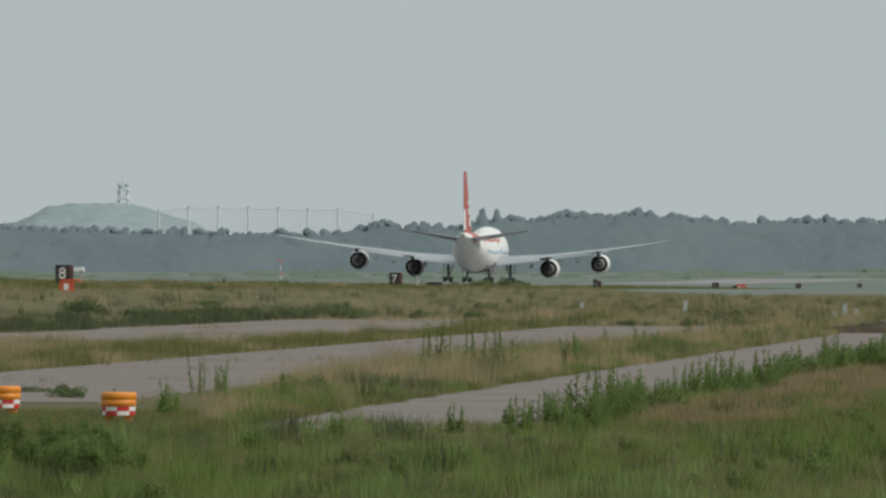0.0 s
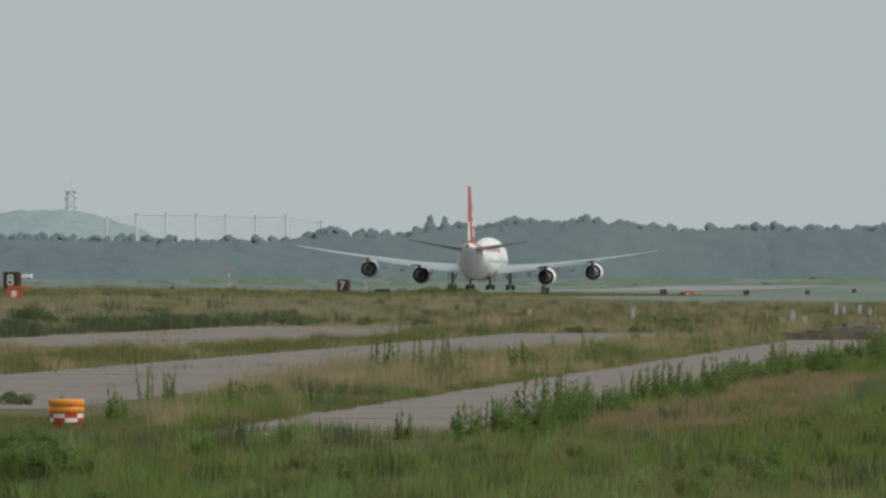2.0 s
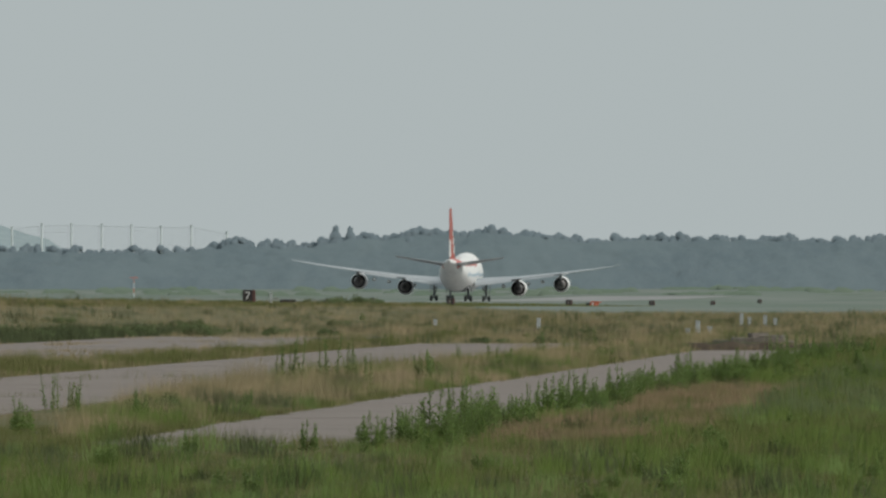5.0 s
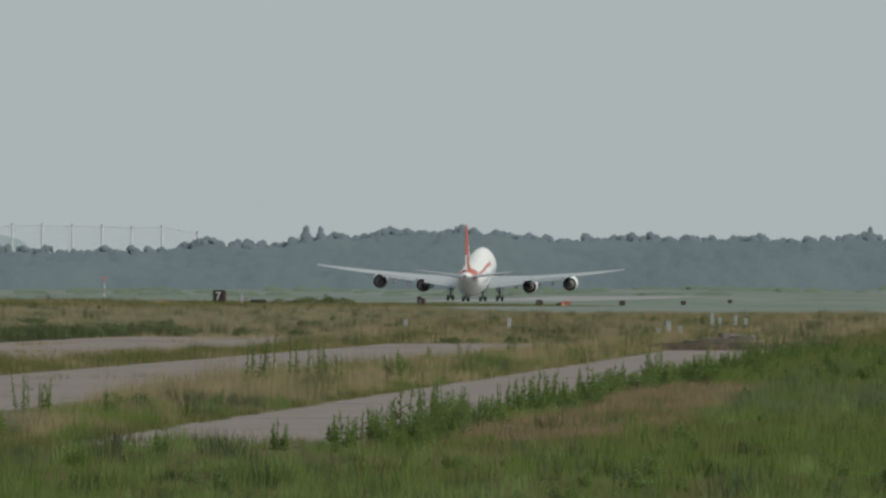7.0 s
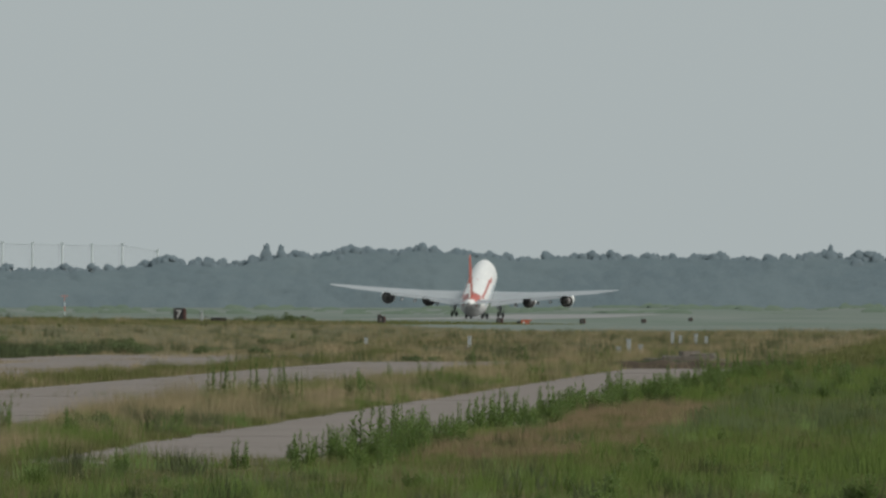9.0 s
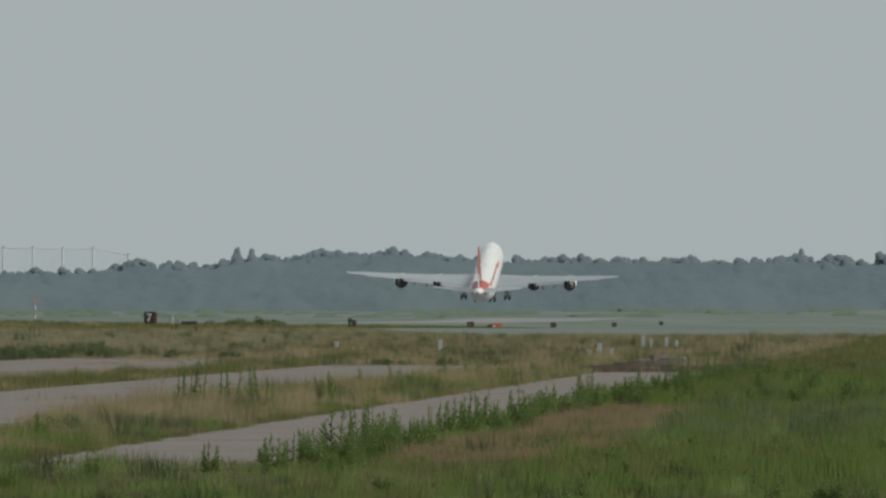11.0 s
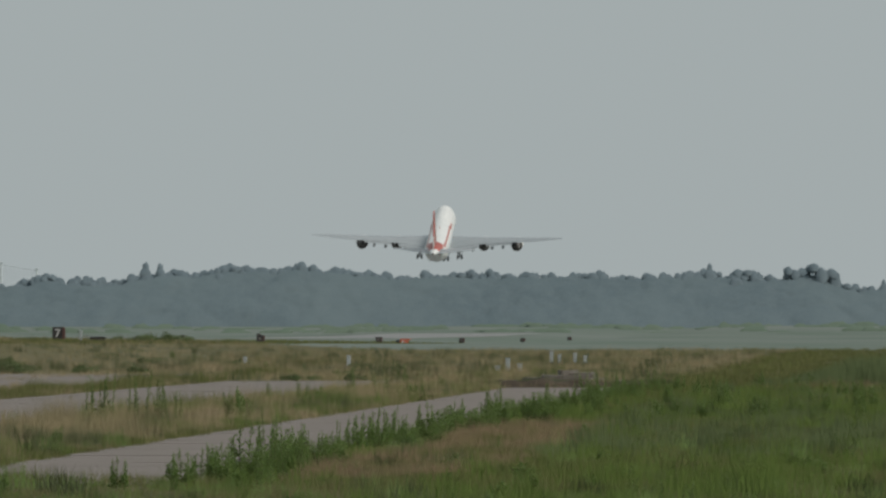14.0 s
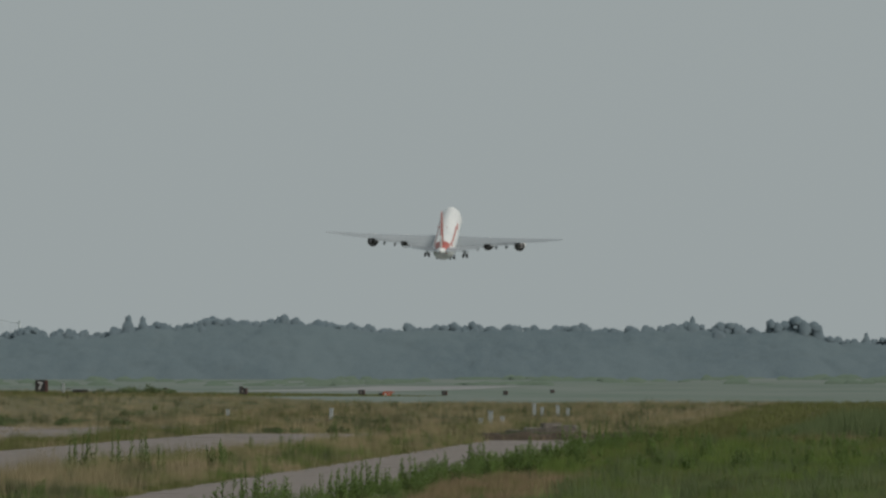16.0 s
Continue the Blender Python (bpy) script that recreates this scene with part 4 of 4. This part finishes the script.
# ---- four-engined freighter ----
def foil(x, lead, chord, z, thick, droop=0.0):
    """A wing section: points round an aerofoil at span x, from the leading edge back."""
    pts = []
    for t, s in ((0, 0), (0.05, 0.55), (0.2, 0.95), (0.45, 1.0), (0.75, 0.55), (1.0, 0.04), (1.0, -0.04), (0.75, -0.25), (0.45, -0.55), (0.2, -0.6), (0.05, -0.4)):
        pts.append((x, lead - t * chord, z + s * thick * chord * 0.55 - droop * t * t))
    return pts


def surface(name, stations, mat, parent, side, label=""):
    rings = [foil(*s) for s in stations]
    v, f = loft(rings)
    if side < 0:
        v = [(-x, y, z) for x, y, z in v]
        f = [q[::-1] for q in f]
    return build(name, v, f, mat, parent, label, smooth=False)


def lathe(name, prof, centre, mat, parent, label="", k=28, smooth=True):
    """A turned shape along the y axis: (y, radius) round a centre."""
    cx, cy, cz = centre
    rings = [[(cx + r * math.cos(i * 2 * math.pi / k), cy + y, cz + r * math.sin(i * 2 * math.pi / k)) for i in range(k)] for y, r in prof]
    v, f = loft(rings, caps=True)
    return build(name, v, f, mat, parent, label, smooth=smooth)


def fuselage(parent):
    # y, top, bottom, half width
    st = [(37.4, 5.3, 4.6, 0.3), (36.6, 6.5, 3.6, 1.3), (35.0, 8.0, 2.8, 2.2), (32.5, 9.4, 2.2, 2.85), (29, 10.05, 2.0, 3.15), (22, 10.15, 1.95, 3.25), (14, 10.1, 1.95, 3.25),
          (9, 9.6, 1.95, 3.25), (5, 9.05, 1.95, 3.25), (-4, 8.95, 1.95, 3.25), (-12, 8.95, 2.0, 3.25), (-17, 8.95, 2.5, 3.2), (-21, 8.95, 3.2, 3.0), (-25, 8.95, 4.1, 2.65), (-29, 8.92, 5.2, 2.15),
          (-33, 8.92, 6.6, 1.5), (-36.5, 8.9, 7.7, 0.85), (-38.6, 8.78, 8.1, 0.42)]
    ys = [a for i in range(len(st) - 1) for a in np.linspace(st[i][0], st[i + 1][0], 4)[:-1]] + [st[-1][0]]
    cols = list(zip(*st))
    k = 40
    rings = []
    for y in ys:
        top, bot, w = (float(np.interp(-y, [-a for a in cols[0]], c)) for c in cols[1:])
        mid = bot + (top - bot) * 0.47
        lift = max(0.0, top - 9.0)
        ring = []
        for i in range(k):
            a = 2 * math.pi * i / k
            c, s = math.cos(a), math.sin(a)
            ww = w * (1 - 0.11 * lift * max(0.0, s) ** 2)
            ring.append((ww * c, y, mid + (top - mid if s > 0 else mid - bot) * s))
        rings.append(ring)
    v, f = loft(rings)
    mats = [M["white"], M["red"], M["blue"], M["wing"]]
    idx = []
    for q in f:
        c = sum((Vector(v[i]) for i in q), Vector()) / len(q)
        side = abs(c.x)
        m = 0
        if len(q) == 4:
            if -33.5 < c.y < -22 and c.z > 7.0 + 0.11 * (c.y + 33):
                m = 1
            elif -22 <= c.y < 12 and 7.45 < c.z < 7.95:
                m = 1
            elif -21 < c.y < 28 and 5.4 < c.z < 6.0:
                m = 2
            elif c.z < 3.4 and c.y > -14:
                m = 3
        idx.append(m)
    build("fuselage", v, f, mats, parent, "white fuselage with red and pale blue bands", smooth=True, indices=idx)
    lathe("exhaust_cone", [(0.4, 0.36), (-0.2, 0.3), (-0.2, 0.2), (0.2, 0.16)], (0, -38.6, 8.45), M["dark"], parent, "dark tail exhaust")
    part("beacon", box(bmesh.new(), -0.12, 0.12, -0.3, 0.3, 8.9, 9.15, 0.05), M["red"], parent)


def engine(parent, x, y, z, wing_z, wing_y):
    e = lathe("engine", [(2.6, 1.3), (2.75, 1.42), (2.6, 1.56), (1.5, 1.70), (0, 1.72), (-1.6, 1.62), (-2.7, 1.5), (-2.7, 1.44), (-1.2, 1.46), (-1.0, 0.98)], (x, y, z), M["white"], parent, "white engine nacelle with dark exhaust")
    lathe("fan_duct", [(-0.9, 1.50), (-1.6, 1.48), (-2.62, 1.42), (-2.5, 1.36), (-1.2, 1.3), (-1.1, 0.9)], (x, y, z), M["dark"], e, "dark fan exhaust duct")
    lathe("core_cowl", [(-1.2, 0.98), (-2.6, 1.02), (-3.8, 0.78), (-4.3, 0.64), (-4.3, 0.58), (-3.8, 0.5)], (x, y, z), M["metal"], e, "dull metal core cowl")
    lathe("exhaust_plug", [(-3.4, 0.46), (-4.4, 0.4), (-5.2, 0.1)], (x, y, z), M["dark"], e)
    lathe("fan", [(1.7, 1.5), (1.65, 1.5), (1.6, 0.4), (2.1, 0.1)], (x, y, z), M["dark"], e)
    bm = bmesh.new()
    for a, b in (((x - 0.22, y + 1.6, z + 1.5), (x + 0.22, y - 4.2, wing_z - 0.2)),):
        vs = [bm.verts.new(p) for p in ((x - 0.2, y + 1.8, z + 1.55), (x + 0.2, y + 1.8, z + 1.55), (x + 0.25, y - 3.6, z + 0.9), (x - 0.25, y - 3.6, z + 0.9),
                                        (x - 0.15, y + 0.6, z + 1.95), (x + 0.15, y + 0.6, z + 1.95), (x + 0.25, wing_y - 4.5, wing_z - 0.1), (x - 0.25, wing_y - 4.5, wing_z - 0.1))]
        for q in ((0, 1, 2, 3), (7, 6, 5, 4), (0, 4, 5, 1), (1, 5, 6, 2), (2, 6, 7, 3), (3, 7, 4, 0)):
            bm.faces.new([vs[i] for i in q])
    part("pylon", bm, M["wing"], e)
    return e


def bogie(parent, x, y, top, name="main_gear"):
    g = part(name, rod(rod(bmesh.new(), (x, y, 0.62), (x, y, top), 0.2, 0.24, 10), (x, y + 0.2, 1.0), (x * 0.8, y + 1.8, top), 0.1), M["steel"], parent, "steel landing gear leg")
    part("truck_beam", rod(bmesh.new(), (x, y - 0.95, 0.62), (x, y + 0.95, 0.62), 0.16), M["steel"], g)
    for sx in (-0.56, 0.56):
        for sy in (-0.74, 0.74):
            w = rod(bmesh.new(), (x + sx - 0.22, y + sy, 0.62), (x + sx + 0.22, y + sy, 0.62), 0.62, 0.62, 24)
            bmesh.ops.bevel(w, geom=[e for e in w.edges if len(e.link_faces) == 2 and any(len(q.verts) > 4 for q in e.link_faces)], offset=0.1, segments=2, affect="EDGES")
            part("wheel", w, M["tyre"], g, "black tyre")
    part("gear_door", box(bmesh.new(), x - 0.05, x + 0.05, y - 0.9, y + 0.9, 1.7, top, 0.02, Matrix.Translation((0.75 if x > 0 else -0.75, 0, 0))), M["wing"], g)


def freighter():
    p = thing("cargo_airplane", "white four-engined cargo jet with red tail fin, gear down", "airplane")
    fuselage(p)
    flexing = []
    for s in (-1, 1):
        w = surface("wing", [(2.2, 14.6, 17.4, 3.7, 0.13), (6, 11.2, 14.0, 4.15, 0.12), (12, 6.4, 9.6, 4.85, 0.105), (21, -0.6, 7.0, 6.0, 0.095), (27, -5.6, 5.3, 6.85, 0.09), (30.6, -8.6, 4.1, 7.4, 0.085),
                             (32.6, -11.0, 2.9, 7.75, 0.085), (34.2, -13.4, 1.5, 8.15, 0.085)], M["wing"], p, s, "light grey swept wing with raked tip")
        surface("inboard_flap", [(3.4, -2.3, 2.8, 3.75, 0.10, 0.5), (11.0, -2.9, 2.3, 4.65, 0.09, 0.4)], M["wing"], w, s, "lowered pale grey flap")
        surface("outboard_flap", [(13.0, -3.1, 1.9, 4.9, 0.09, 0.35), (20.2, -6.6, 1.4, 5.8, 0.09, 0.3)], M["wing"], w, s, "lowered pale grey flap")
        surface("aileron", [(21.6, -7.5, 1.1, 6.05, 0.08), (29.5, -12.0, 0.8, 7.2, 0.08)], M["wing"], w, s)
        for x, y, z, ln in ((5.2, -2.2, 3.2, 3.0), (9.3, -2.6, 3.75, 2.8), (14.6, -3.9, 4.35, 2.3), (17.6, -5.4, 4.8, 2.1)):
            lathe("flap_fairing", [(ln, 0.05), (ln * 0.5, 0.36), (0, 0.42), (-ln * 0.6, 0.3), (-ln, 0.05)], (s * x, y, z - 0.45), M["wing"], w, "", 12)
        surface("stabilizer", [(0.6, -26.0, 9.6, 7.45, 0.10, -0.5), (11.1, -34.6, 2.7, 9.25, 0.10, -0.25)], M["wing"], p, s, "grey horizontal tailplane")
        outer = engine(p, s * 21.2, 1.9, 3.85, 5.9, -0.8)
        inner = engine(p, s * 11.9, 8.6, 2.85, 4.7, 6.3)
        flexing += [(w, s), (outer, s), (inner, s)]
        bogie(p, s * 5.5, 1.5, 4.0, "wing_gear")
        bogie(p, s * 1.9, -1.6, 3.0, "body_gear")
    # fin and rudder stand upright: sections along z
    def upright(name, stations, mat, label=""):
        prof = ((0, 0), (0.06, 0.5), (0.25, 0.95), (0.5, 1.0), (0.8, 0.5), (1.0, 0.06))
        prof = prof + tuple((t, -d) for t, d in prof[:0:-1])
        rings = [[(d * chord * thick * 0.5, lead - t * chord, h) for t, d in prof] for h, lead, chord, thick in stations]
        v, f = loft(rings)
        return build(name, v, f, mat, p, label)
    fin = upright("fin", [(8.4, -20.5, 13.2, 0.07), (10.2, -23.2, 11.2, 0.08), (19.4, -33.2, 4.2, 0.08)], M["red"], "red tail fin with white shapes")
    upright("rudder", [(12.9, -34.42, 2.65, 0.12), (19.2, -37.0, 1.6, 0.12)], M["red"])
    upright("lower_rudder", [(9.4, -33.0, 3.2, 0.12), (12.88, -34.41, 2.65, 0.12)], M["white"], "white lower rudder")
    for k, (z, y, h, ln, off) in enumerate(((10.0, -28.6, 1.5, 3.4, 0.42), (12.0, -29.9, 1.2, 3.0, 0.36), (13.7, -31.2, 0.9, 2.2, 0.32))):
        for s in (-1, 1):
            part("emblem", box(bmesh.new(), s * off - 0.03, s * off + 0.03, y - ln / 2, y + ln / 2, z, z + h, 0.03), M["white"], fin, "white plain emblem shape")
    nose = part("nose_gear", rod(bmesh.new(), (0, 28.2, 0.6), (0, 28.2, 2.6), 0.16), M["steel"], p)
    for sx in (-0.45, 0.45):
        part("wheel", rod(bmesh.new(), (sx - 0.18, 28.2, 0.6), (sx + 0.18, 28.2, 0.6), 0.6, None, 22), M["tyre"], nose)
    return p, flexing


plane, flexing = freighter()


def motions():
    # seconds, across, along, over the eye's ground, nose up, right wing down
    rows = [(0, -134.4, 1827, 0.70, 0.0, 0.9), (1.5, -134.4, 1931, 0.58, 0.0, 0.9), (3, -134.2, 2037, 0.45, 0.0, 0.9), (4.5, -133.8, 2144, 0.30, 0.0, 0.9), (5.8, -133.3, 2239, 0.20, 1.6, 0.9),
            (7, -132.6, 2326, 0.12, 4.2, 0.9), (8, -131.9, 2400, 0.10, 6.0, 1.0), (9, -131.1, 2475, 0.40, 7.7, 1.2), (10, -130.3, 2550, 2.4, 9.0, 1.1), (11.5, -129.3, 2664, 7.3, 10, 0.9),
            (12, -129.0, 2703, 9.4, 10.1, 0.9), (12.5, -128.9, 2741, 11.7, 10.2, 0.9), (13, -128.7, 2780, 14.5, 10.3, 0.9), (13.5, -128.6, 2819, 17.7, 10.4, 0.9), (14, -128.6, 2858, 21.0, 10.5, 0.9),
            (14.5, -128.7, 2897, 24.9, 10.6, 1.0), (15, -128.8, 2936, 29.0, 10.6, 1.3), (15.5, -128.9, 2976, 33.2, 10.6, 1.6), (16, -128.8, 3015, 37.7, 10.6, 1.9)]
    walk(plane, [(t, pose(x, y, z, up, roll, 0)) for t, x, y, z, up, roll in rows])
    # the wings, and the engines on them, rise about their roots as they take the weight
    for ob, s in flexing:
        root = Matrix.Translation((s * 2.2, 0, 3.9))
        walk(ob, [(t, root @ pose(0, 0, 0, 0, -s * bend, 0) @ root.inverted()) for t, bend in ((0, 0.0), (4.5, 0.1), (7, 1.0), (9, 1.8), (11.5, 1.6), (14, 1.5), (16, 1.5))])


motions()
